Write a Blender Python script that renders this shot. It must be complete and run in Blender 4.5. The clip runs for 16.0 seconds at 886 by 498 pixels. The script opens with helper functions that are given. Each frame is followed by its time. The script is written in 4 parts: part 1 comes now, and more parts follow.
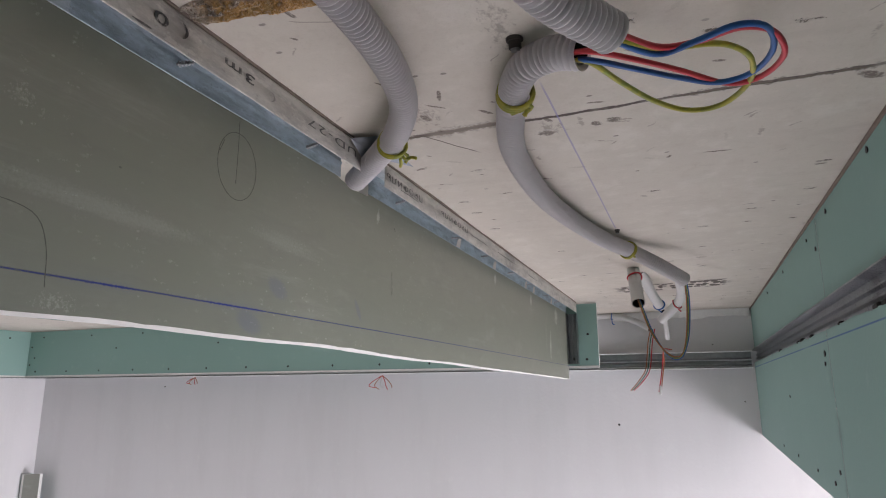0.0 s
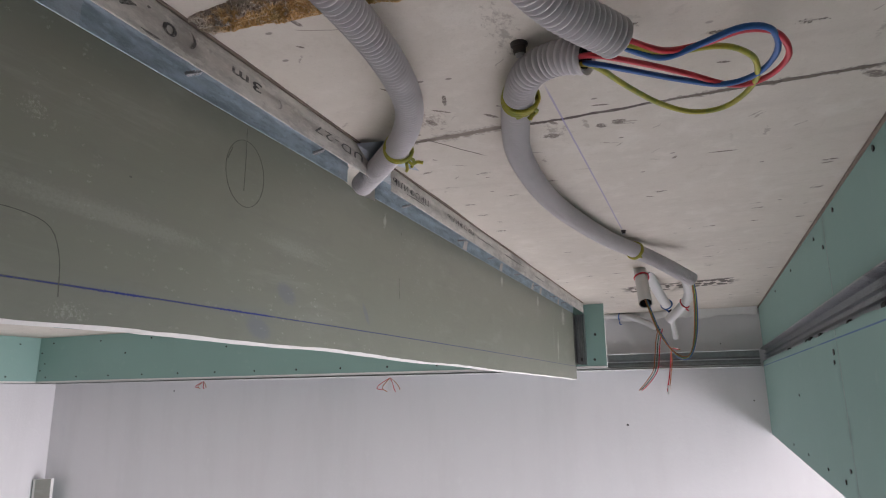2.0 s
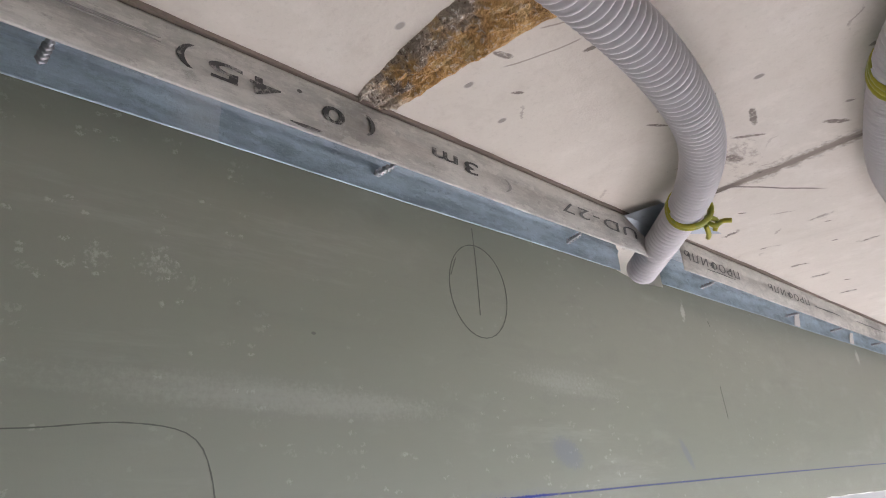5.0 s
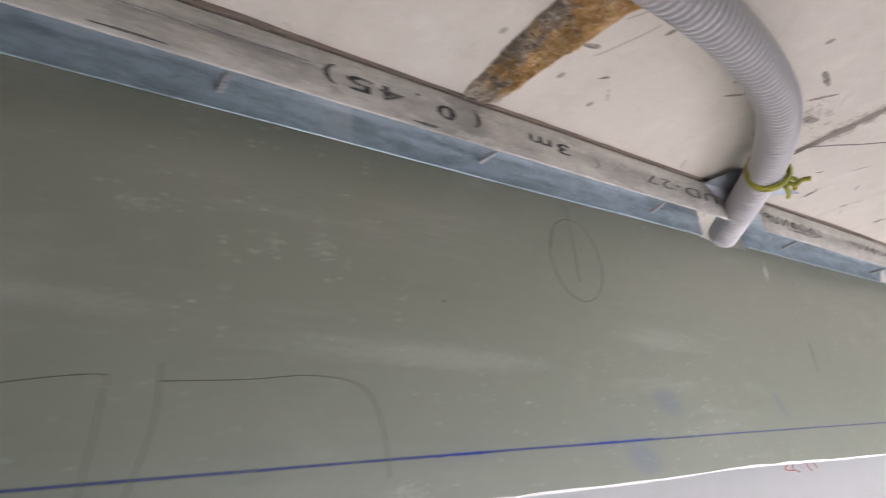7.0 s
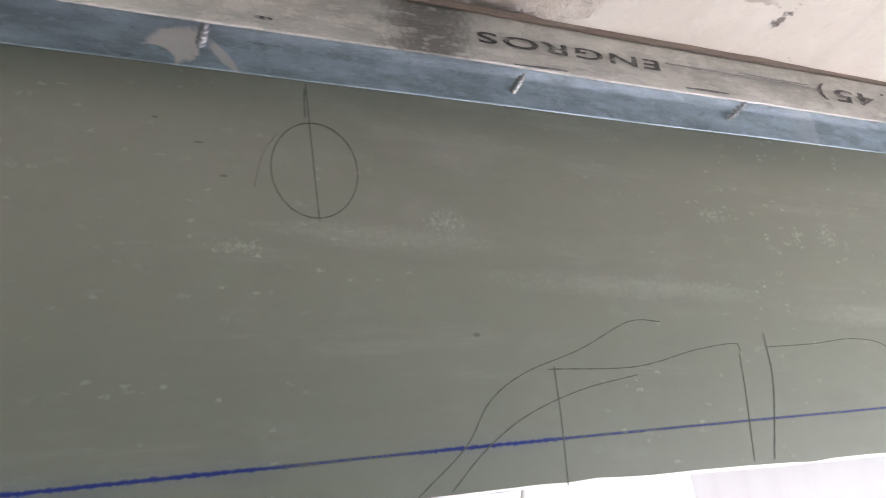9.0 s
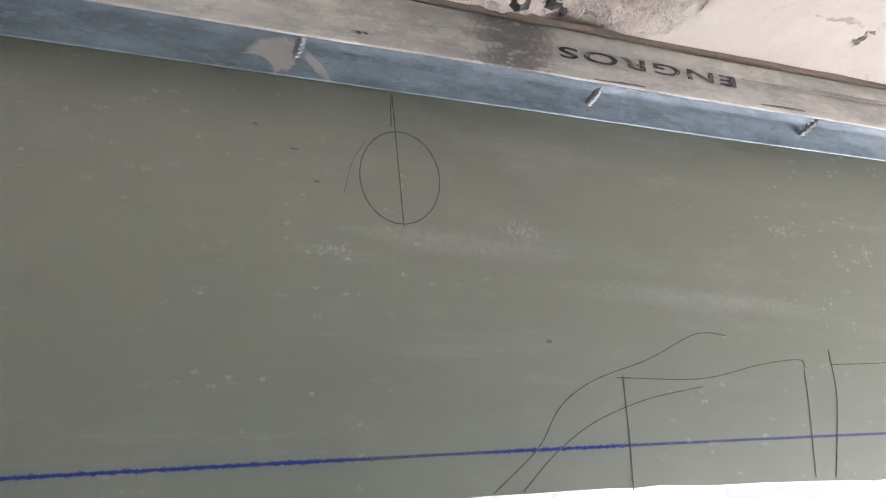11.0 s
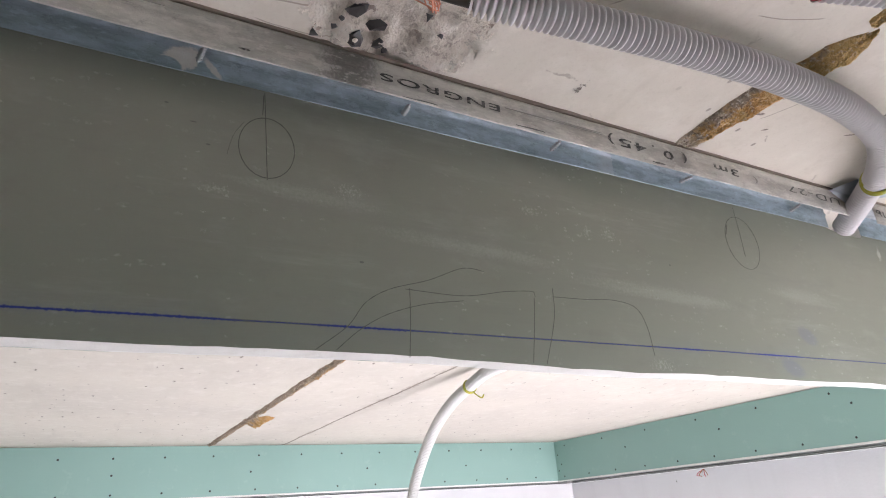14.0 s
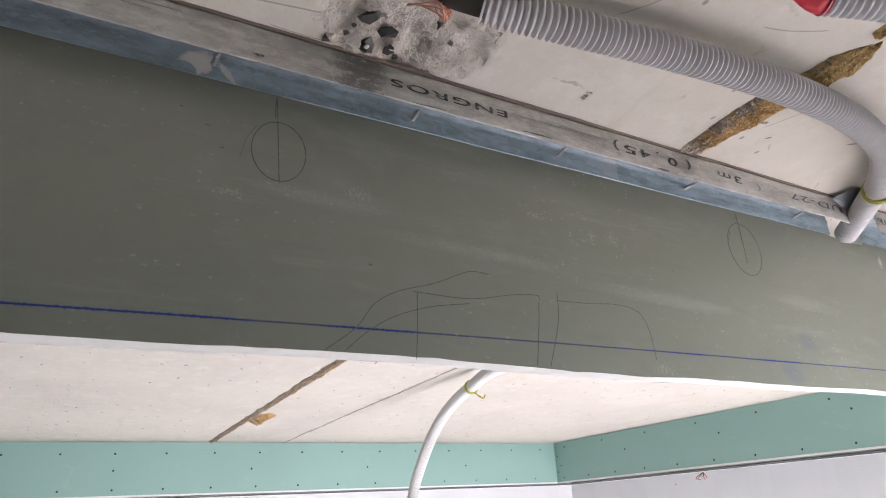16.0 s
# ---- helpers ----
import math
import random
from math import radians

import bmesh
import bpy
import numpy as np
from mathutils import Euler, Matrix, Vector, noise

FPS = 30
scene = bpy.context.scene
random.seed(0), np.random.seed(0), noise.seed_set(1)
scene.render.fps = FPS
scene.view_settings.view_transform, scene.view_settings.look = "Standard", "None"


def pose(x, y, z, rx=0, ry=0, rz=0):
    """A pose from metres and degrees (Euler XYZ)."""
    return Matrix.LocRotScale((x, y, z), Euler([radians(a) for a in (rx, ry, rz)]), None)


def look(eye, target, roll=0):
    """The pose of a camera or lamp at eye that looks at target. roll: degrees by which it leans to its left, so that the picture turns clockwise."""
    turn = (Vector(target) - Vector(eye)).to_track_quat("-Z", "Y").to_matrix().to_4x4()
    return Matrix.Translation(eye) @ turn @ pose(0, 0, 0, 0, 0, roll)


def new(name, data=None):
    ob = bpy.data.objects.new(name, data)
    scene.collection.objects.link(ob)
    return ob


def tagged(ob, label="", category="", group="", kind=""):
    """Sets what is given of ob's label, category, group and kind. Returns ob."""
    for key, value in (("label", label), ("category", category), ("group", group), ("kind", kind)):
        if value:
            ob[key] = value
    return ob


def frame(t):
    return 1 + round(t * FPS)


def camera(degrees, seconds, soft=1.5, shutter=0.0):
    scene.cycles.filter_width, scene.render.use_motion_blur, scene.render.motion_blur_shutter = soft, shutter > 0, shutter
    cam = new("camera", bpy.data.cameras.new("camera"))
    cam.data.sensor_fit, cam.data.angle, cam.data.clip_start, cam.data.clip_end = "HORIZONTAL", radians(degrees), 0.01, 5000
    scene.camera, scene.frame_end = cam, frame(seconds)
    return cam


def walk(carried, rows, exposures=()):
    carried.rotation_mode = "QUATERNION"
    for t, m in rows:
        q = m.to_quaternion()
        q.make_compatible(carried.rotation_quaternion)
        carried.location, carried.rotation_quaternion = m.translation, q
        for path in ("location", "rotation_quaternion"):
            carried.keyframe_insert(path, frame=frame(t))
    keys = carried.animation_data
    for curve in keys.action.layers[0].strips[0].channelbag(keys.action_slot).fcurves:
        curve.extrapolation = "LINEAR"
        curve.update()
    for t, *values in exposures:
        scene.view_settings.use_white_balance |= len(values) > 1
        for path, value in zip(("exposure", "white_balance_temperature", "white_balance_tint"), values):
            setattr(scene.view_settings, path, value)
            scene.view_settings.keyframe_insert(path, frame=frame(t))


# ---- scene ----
cam = camera(69.48, 16.0, soft=1.0, shutter=0.5)
PATH = [
    (0.0, 0.3007, 0.0686, 2.4721, 102.56, 0.26, 21.03),
    (0.5, 0.3017, 0.0668, 2.4733, 102.29, 0.59, 20.66),
    (1.0, 0.3014, 0.0662, 2.4740, 102.58, 0.43, 21.02),
    (1.5, 0.3013, 0.0662, 2.4742, 102.54, 0.53, 21.18),
    (2.0, 0.3009, 0.0654, 2.4737, 102.67, 0.80, 21.69),
    (2.5, 0.2963, 0.0799, 2.4787, 104.75, 3.14, 30.71),
    (3.0, 0.2730, 0.1075, 2.5007, 109.15, 5.15, 40.51),
    (3.5, 0.2370, 0.1535, 2.5193, 111.62, 4.09, 44.29),
    (4.0, 0.2168, 0.1861, 2.5331, 111.93, 3.86, 46.18),
    (6.5, 0.2202, 0.1954, 2.5270, 111.03, 5.97, 49.46),
    (7.0, 0.2266, 0.1512, 2.5132, 111.51, 6.24, 53.72),
    (7.5, 0.2174, 0.0831, 2.5095, 111.41, 7.58, 57.10),
    (8.0, 0.2192, 0.0325, 2.5111, 110.55, 6.86, 60.37),
    (8.5, 0.2155, -0.0059, 2.5093, 111.03, 7.49, 65.65),
    (9.0, 0.2173, -0.0338, 2.5139, 110.83, 5.65, 70.15),
    (11.3, 0.2268, -0.0550, 2.5180, 109.97, 2.41, 72.25),
    (11.5, 0.2311, -0.0565, 2.5126, 110.10, 2.20, 71.04),
    (12.0, 0.2649, -0.0644, 2.4847, 110.59, 2.83, 69.74),
    (12.5, 0.2997, -0.0743, 2.4597, 111.28, 3.59, 67.62),
    (13.0, 0.3190, -0.0719, 2.4432, 112.22, 3.62, 65.15),
    (13.5, 0.3297, -0.0695, 2.4309, 112.69, 3.92, 63.28),
    (14.0, 0.3311, -0.0695, 2.4251, 112.72, 3.71, 61.72),
    (14.5, 0.3354, -0.0717, 2.4255, 112.83, 3.43, 61.66),
    (15.0, 0.3351, -0.0728, 2.4255, 113.02, 3.40, 61.29),
    (15.5, 0.3358, -0.0761, 2.4252, 112.94, 3.15, 61.58),
    (16.0, 0.3362, -0.0761, 2.4247, 112.69, 2.96, 61.59),
]
EXPOSURES = [(0.0, -0.56), (2.0, -0.60), (3.0, -0.34), (3.5, -0.02), (4.0, 0.14), (6.5, 0.18), (8.0, 0.60), (8.5, 0.92), (9.0, 1.06), (11.5, 1.20), (12.5, 0.84), (13.5, 0.44), (16.0, 0.34)]
walk(cam, [(t, pose(*row)) for t, *row in PATH], exposures=EXPOSURES)

# ---- light ----
CZ = 2.70                                    # height of the concrete ceiling
world = bpy.data.worlds.new("world")
scene.world = world
world.use_nodes = True
sky = world.node_tree.nodes.new("ShaderNodeTexSky")
sky.sky_type, sky.sun_disc = "NISHITA", False
sky.sun_elevation, sky.sun_rotation = radians(38), radians(200)
back = world.node_tree.nodes["Background"]
world.node_tree.links.new(sky.outputs[0], back.inputs[0])
back.inputs[1].default_value = 0.12


def area(name, eye, target, w, h, watts, colour):
    data = bpy.data.lights.new(name, "AREA")
    data.shape, data.size, data.size_y, data.energy, data.color = "RECTANGLE", w, h, watts, colour
    ob = new(name, data)
    ob.matrix_world = look(eye, target)
    return ob


# daylight falls in steeply from the sky, mostly onto the floor
lamp = area("window_light", (2.15, 1.17, 1.75), (0.75, 1.22, 0.30), 1.05, 1.5, 160, (1.0, 0.967, 1.06))
lamp.data.spread = radians(115)
# and back up from the bright ground outside, low in the same opening
lamp = area("ground_light", (2.02, 1.17, 1.30), (0.30, 1.15, 1.60), 1.05, 1.0, 80, (1.0, 0.975, 1.05))
lamp.data.spread = radians(165)


# ---- shader helpers ----
class Sock:
    """A shader value with arithmetic."""

    def __init__(self, nt, out):
        self.nt, self.out = nt, out

    def op(self, kind, *others, clamp=False):
        n = self.nt.nodes.new("ShaderNodeMath")
        n.operation, n.use_clamp = kind, clamp
        for k, v in enumerate((self, *others)):
            if isinstance(v, Sock):
                self.nt.links.new(v.out, n.inputs[k])
            else:
                n.inputs[k].default_value = v
        return Sock(self.nt, n.outputs[0])

    def __add__(self, o): return self.op("ADD", o)
    def __sub__(self, o): return self.op("SUBTRACT", o)
    def __mul__(self, o): return self.op("MULTIPLY", o)
    def __truediv__(self, o): return self.op("DIVIDE", o)
    def abs(self): return self.op("ABSOLUTE")
    def max(self, o): return self.op("MAXIMUM", o)
    def min(self, o): return self.op("MINIMUM", o)
    def above(self, lo, hi):
        """0 at lo, 1 at hi."""
        n = self.nt.nodes.new("ShaderNodeMapRange")
        n.interpolation_type = "SMOOTHSTEP"
        self.nt.links.new(self.out, n.inputs[0])
        n.inputs[1].default_value, n.inputs[2].default_value = min(lo, hi), max(lo, hi)
        n.inputs[3].default_value, n.inputs[4].default_value = (0.0, 1.0) if lo < hi else (1.0, 0.0)
        return Sock(self.nt, n.outputs[0])


class Mat:
    def __init__(self, name, colour, rough=0.6, metal=0.0):
        self.m = bpy.data.materials.new(name)
        self.m.use_nodes = True
        self.nt = self.m.node_tree
        self.b = self.nt.nodes["Principled BSDF"]
        self.b.inputs["Roughness"].default_value, self.b.inputs["Metallic"].default_value = rough, metal
        self.b.inputs["Base Color"].default_value = (*colour, 1)
        n = self.nt.nodes.new("ShaderNodeRGB")
        n.outputs[0].default_value = (*colour, 1)
        self.col = n.outputs[0]
        self.height = None

    def pos(self):
        g = self.nt.nodes.new("ShaderNodeNewGeometry")
        s = self.nt.nodes.new("ShaderNodeSeparateXYZ")
        self.nt.links.new(g.outputs["Position"], s.inputs[0])
        return [Sock(self.nt, s.outputs[k]) for k in range(3)]

    def at(self, x, y, z):
        n = self.nt.nodes.new("ShaderNodeCombineXYZ")
        for k, v in enumerate((x, y, z)):
            if isinstance(v, Sock):
                self.nt.links.new(v.out, n.inputs[k])
            else:
                n.inputs[k].default_value = v
        return n.outputs[0]

    def noise(self, scale, detail=4, rough=0.55, where=None):
        n = self.nt.nodes.new("ShaderNodeTexNoise")
        n.inputs["Scale"].default_value, n.inputs["Detail"].default_value, n.inputs["Roughness"].default_value = scale, detail, rough
        if where is None:
            g = self.nt.nodes.new("ShaderNodeNewGeometry")
            where = g.outputs["Position"]
        self.nt.links.new(where, n.inputs["Vector"])
        return Sock(self.nt, n.outputs[0])

    def cells(self, scale, where=None, feature="F1"):
        n = self.nt.nodes.new("ShaderNodeTexVoronoi")
        n.feature, n.voronoi_dimensions = feature, "2D"
        n.inputs["Scale"].default_value = scale
        if where is None:
            where = self.nt.nodes.new("ShaderNodeNewGeometry").outputs["Position"]
        self.nt.links.new(where, n.inputs["Vector"])
        s = self.nt.nodes.new("ShaderNodeSeparateColor")
        if feature == "F1":
            self.nt.links.new(n.outputs["Color"], s.inputs[0])
            return Sock(self.nt, n.outputs["Distance"]), Sock(self.nt, s.outputs[0])
        return Sock(self.nt, n.outputs["Distance"]), None

    def blend(self, fac, colour):
        n = self.nt.nodes.new("ShaderNodeMix")
        n.data_type = "RGBA"
        self.nt.links.new(fac.out, n.inputs[0])
        self.nt.links.new(self.col, n.inputs[6])
        if isinstance(colour, tuple):
            n.inputs[7].default_value = (*colour, 1)
        else:
            self.nt.links.new(colour, n.inputs[7])
        self.col = n.outputs[2]
        return self

    def rough(self, sock):
        self.nt.links.new(sock.out, self.b.inputs["Roughness"])
        return self

    def relief(self, sock, metres):
        n = self.nt.nodes.new("ShaderNodeBump")
        n.inputs["Strength"].default_value, n.inputs["Distance"].default_value = 1.0, metres
        self.nt.links.new(sock.out, n.inputs["Height"])
        self.nt.links.new(n.outputs[0], self.b.inputs["Normal"])
        return self

    def done(self):
        self.nt.links.new(self.col, self.b.inputs["Base Color"])
        return self.m


# ---- materials ----
def ceiling_material():
    m = Mat("primed_concrete", (0.635, 0.585, 0.515), 0.85)
    x, y, z = m.pos()
    big, mid, fine = m.noise(3.2, 4), m.noise(22, 6, 0.65), m.noise(420, 5, 0.7)
    m.blend(big.above(0.35, 0.7) * 0.55, (0.545, 0.505, 0.452))
    m.blend(mid.above(0.5, 0.72) * 0.5, (0.71, 0.668, 0.61))
    m.blend(fine.above(0.52, 0.72) * 0.28, (0.46, 0.415, 0.365))
    m.blend(m.noise(170, 5, 0.75).above(0.58, 0.68) * 0.22, (0.46, 0.41, 0.355))
    mottle = m.noise(48, 5, 0.7)
    m.blend(mottle.above(0.52, 0.70) * 0.35, (0.52, 0.465, 0.40))
    m.blend(mottle.above(0.46, 0.32) * 0.40, (0.70, 0.65, 0.58))
    # long brushed streaks across the slab
    streak = m.noise(9, 5, 0.6, m.at(x * 0.6, y * 3.0, z))
    m.blend(streak.above(0.55, 0.75) * 0.35, (0.50, 0.455, 0.40))
    # short dark nicks and pinholes
    warp = (mid - 0.5) * 0.012
    d, r = m.cells(24, m.at(x * 0.75 + warp, y * 2.0 + warp, z))
    nick = (d + (fine - 0.5) * 0.5 + (m.noise(150, 4, 0.7) - 0.5) * 0.5).above(0.12, 0.04) * r.above(0.91, 0.95)
    m.blend(nick * 0.85, (0.13, 0.105, 0.09))
    d2, r2 = m.cells(95, m.at(x, y * 1.6, z))
    m.blend(d2.above(0.3, 0.15) * r2.above(0.992, 0.996) * 0.8, (0.22, 0.19, 0.17))
    # slab joint with a hair crack
    wob = (m.noise(6, 3) - 0.5) * 0.010 + (m.noise(70, 5, 0.7) - 0.5) * 0.006
    gap = (y - 0.573 + wob).abs()
    broken = m.noise(26, 4).above(0.3, 0.52)
    m.blend(gap.above(0.0030, 0.0017) * (broken * 0.5 + 0.5), (0.09, 0.07, 0.06))
    scrap2 = m.noise(150, 5, 0.7)
    m.blend((gap + (scrap2 - 0.5) * 0.022).above(0.005, 0.0) * broken * 0.9 * m.noise(9, 2).above(0.36, 0.52), (0.17, 0.14, 0.115))
    jag = (y - 0.573 + (m.noise(38, 6, 0.75) - 0.5) * 0.022 + (x - 0.12) * 0.06).abs()
    m.blend(jag.above(0.0042, 0.0016) * x.above(0.075, 0.09) * x.above(0.175, 0.15) * 0.85, (0.13, 0.10, 0.085))
    m.blend((jag + (scrap2 - 0.5) * 0.03).above(0.010, 0.002) * x.above(0.085, 0.10) * x.above(0.175, 0.15) * 0.75, (0.27, 0.23, 0.19))
    # wider grime along the joint over the room
    m.blend((gap + (scrap2 - 0.5) * 0.03 + (mid - 0.5) * 0.03).above(0.010, 0.0) * x.above(-0.02, -0.06) * m.noise(5, 3).above(0.38, 0.55) * 0.6, (0.33, 0.28, 0.23))
    # short scratches left by a scraper
    for k, (turn, sc, most) in enumerate(((0.5, 17, 0.93), (-0.8, 23, 0.94), (1.6, 14, 0.93))):
        ca, sa = math.cos(turn), math.sin(turn)
        p, q = x * ca + y * sa, y * ca - x * sa
        ds, rs = m.cells(sc, m.at(p * 0.9 + 3.7 * k, q * 5.5 + (mid - 0.5) * 0.14, 0.0))
        m.blend((ds + (scrap2 - 0.5) * 0.55).above(0.16, 0.06) * rs.above(most, most + 0.04) * x.above(-0.05, 0.0) * y.above(0.80, 0.65) * 0.5, (0.22, 0.18, 0.15))
    # single gouges: place, half length, half width, turn
    rag, tear = (m.noise(200, 5, 0.75) - 0.5) * 2.2, m.noise(420, 3, 0.7).above(0.36, 0.5)
    for cx, cy, ra, rb, turn in ((0.086, 0.366, 0.0065, 0.0022, 1.3), (0.111, 0.392, 0.005, 0.0016, 0.3), (0.097, 0.470, 0.0075, 0.0014, 1.0), (0.072, 0.391, 0.0035, 0.0013, 0.9), (0.131, 0.504, 0.012, 0.0022, 1.9),
                                 (0.105, 0.539, 0.009, 0.0045, 1.2), (0.122, 0.522, 0.010, 0.0016, 0.7), (0.157, 0.545, 0.009, 0.0026, 0.9), (0.074, 0.623, 0.0035, 0.0013, 0.8), (0.105, 0.697, 0.0035, 0.0013, 0.6),
                                 (0.255, 0.600, 0.0075, 0.0065, 0.5), (0.240, 0.603, 0.006, 0.005, 0.9), (0.195, 0.608, 0.009, 0.007, 0.2), (0.202, 0.579, 0.008, 0.003, 1.1), (0.245, 0.560, 0.010, 0.0018, 0.2),
                                 (0.283, 0.487, 0.010, 0.003, 0.4), (0.336, 0.524, 0.006, 0.002, 0.3), (0.296, 0.712, 0.005, 0.0022, 2.1), (0.341, 0.713, 0.016, 0.0022, 0.1), (0.263, 0.842, 0.006, 0.0022, 0.4),
                                 (0.065, 0.877, 0.005, 0.0018, 0.5), (0.442, 0.587, 0.014, 0.006, 0.6), (0.105, 0.165, 0.0085, 0.0032, 0.4), (0.120, 0.178, 0.003, 0.002, 0.4), (0.013, -0.052, 0.006, 0.0022, 1.4)):
        ca, sa = math.cos(turn), math.sin(turn)
        p, q = (x - cx) * ca + (y - cy) * sa, (y - cy) * ca - (x - cx) * sa
        e = (p / ra).op("POWER", 2) + (q / rb).op("POWER", 2) + rag
        m.blend(e.above(0.9, 0.3) * (tear * 0.45 + 0.4), (0.14, 0.11, 0.09))
    # hair scratches
    for cx, cy, half, turn in ((0.096, 0.379, 0.018, 0.35), (0.115, 0.372, 0.012, 0.55), (0.030, 0.020, 0.035, 1.45), (0.150, 0.190, 0.03, 0.5), (0.165, 0.29, 0.025, 1.2)):
        ca, sa = math.cos(turn), math.sin(turn)
        p, q = (x - cx) * ca + (y - cy) * sa, (y - cy) * ca - (x - cx) * sa
        m.blend((q + p * p * 4.0 + (mid - 0.5) * 0.004).abs().above(0.0007, 0.0002) * p.abs().above(half, half * 0.8) * 0.6, (0.20, 0.16, 0.13))
    # old groove beside the channel
    groove = (x - 0.050 + (y - 0.0) * -0.15).abs().above(0.0010, 0.0003) * y.above(-0.05, -0.03) * y.above(0.030, 0.018)
    m.blend(groove * 0.7, (0.24, 0.20, 0.16))
    diag = ((y - 0.573) - (x - 0.087) * 1.62 + wob * 0.5).abs()
    m.blend(diag.above(0.0024, 0.0009) * x.above(0.084, 0.088) * x.above(0.126, 0.118) * 0.85, (0.14, 0.11, 0.10))
    # snapped chalk line
    line = (x - 0.211 - (y - 0.52) * 0.006).abs().above(0.0011, 0.0005) * y.above(0.50, 0.53) * y.above(0.995, 0.985) * x.above(0, 0.01)
    m.blend(line * 0.6, (0.26, 0.24, 0.46))
    scrape = m.noise(170, 5, 0.7, m.at(x, y * 0.55, z))
    # scraped smudges round the fixings
    for cx, cy, rx, ry in ((0.203, 0.425, 0.012, 0.045), (0.105, 0.535, 0.02, 0.03), (0.20, 0.60, 0.015, 0.02)):
        e = (((x - cx) / rx).op("POWER", 2) + ((y - cy) / ry).op("POWER", 2)) + (scrape - 0.5) * 7.0
        m.blend(e.above(0.6, -0.6) * 0.6, (0.26, 0.22, 0.19))
    # row of blow-holes near the end wall
    row = ((y - 1.575 + (x - 0.27) * 0.2).abs() + (mid - 0.5) * 0.05).above(0.055, 0.035) * x.above(0.14, 0.17) * x.above(0.40, 0.37)
    d3, r3 = m.cells(75, m.at(x, y * 0.55, z))
    m.blend(row * (d3 + (scrap2 - 0.5) * 0.6).above(0.62, 0.42) * r3.above(0.12, 0.2) * 0.95, (0.10, 0.08, 0.07))
    # broken-out hollow: crumbly pale concrete, crevice shade painted darker, brownish grit
    lump, grain = m.noise(85, 6, 0.7), m.noise(430, 4, 0.7)
    e = (((x - 0.062) / 0.041).op("POWER", 2) + ((y - 0.066) / 0.053).op("POWER", 2)).op("SQRT") + (m.noise(48, 5, 0.65) - 0.5) * 1.1 + (lump - 0.5) * 0.35
    hole = e.above(1.05, 1.02)
    m.blend(hole, (0.74, 0.665, 0.585))
    m.blend(hole * lump.above(0.50, 0.60) * 0.75, (0.80, 0.74, 0.67))
    m.blend(hole * lump.above(0.46, 0.38) * 0.6, (0.38, 0.31, 0.255))
    m.blend(hole * grain.above(0.56, 0.68) * 0.45, (0.72, 0.67, 0.61))
    m.blend(hole * grain.above(0.42, 0.33) * 0.4, (0.30, 0.245, 0.20))
    d4, r4 = m.cells(110, m.at(x + (lump - 0.5) * 0.02, y + (grain - 0.5) * 0.008, 0.0))
    m.blend(hole * d4.above(0.38, 0.28) * r4.above(0.86, 0.9) * 0.75, (0.24, 0.17, 0.14))
    m.blend(e.above(1.16, 1.08) * e.above(1.02, 1.07) * lump.above(0.44, 0.56) * 0.35, (0.36, 0.30, 0.25))
    m.relief(mid * 0.35 + fine * 0.06 - nick * 0.5 + hole * (lump * 4.5 + grain * 1.3 - 3.0), 0.0018)
    return m.done()


def crater_material():
    m = Mat("broken_concrete", (0.60, 0.53, 0.46), 0.95)
    m.blend(m.noise(220, 4, 0.7).above(0.5, 0.7) * 0.6, (0.40, 0.35, 0.30))
    return m.done()


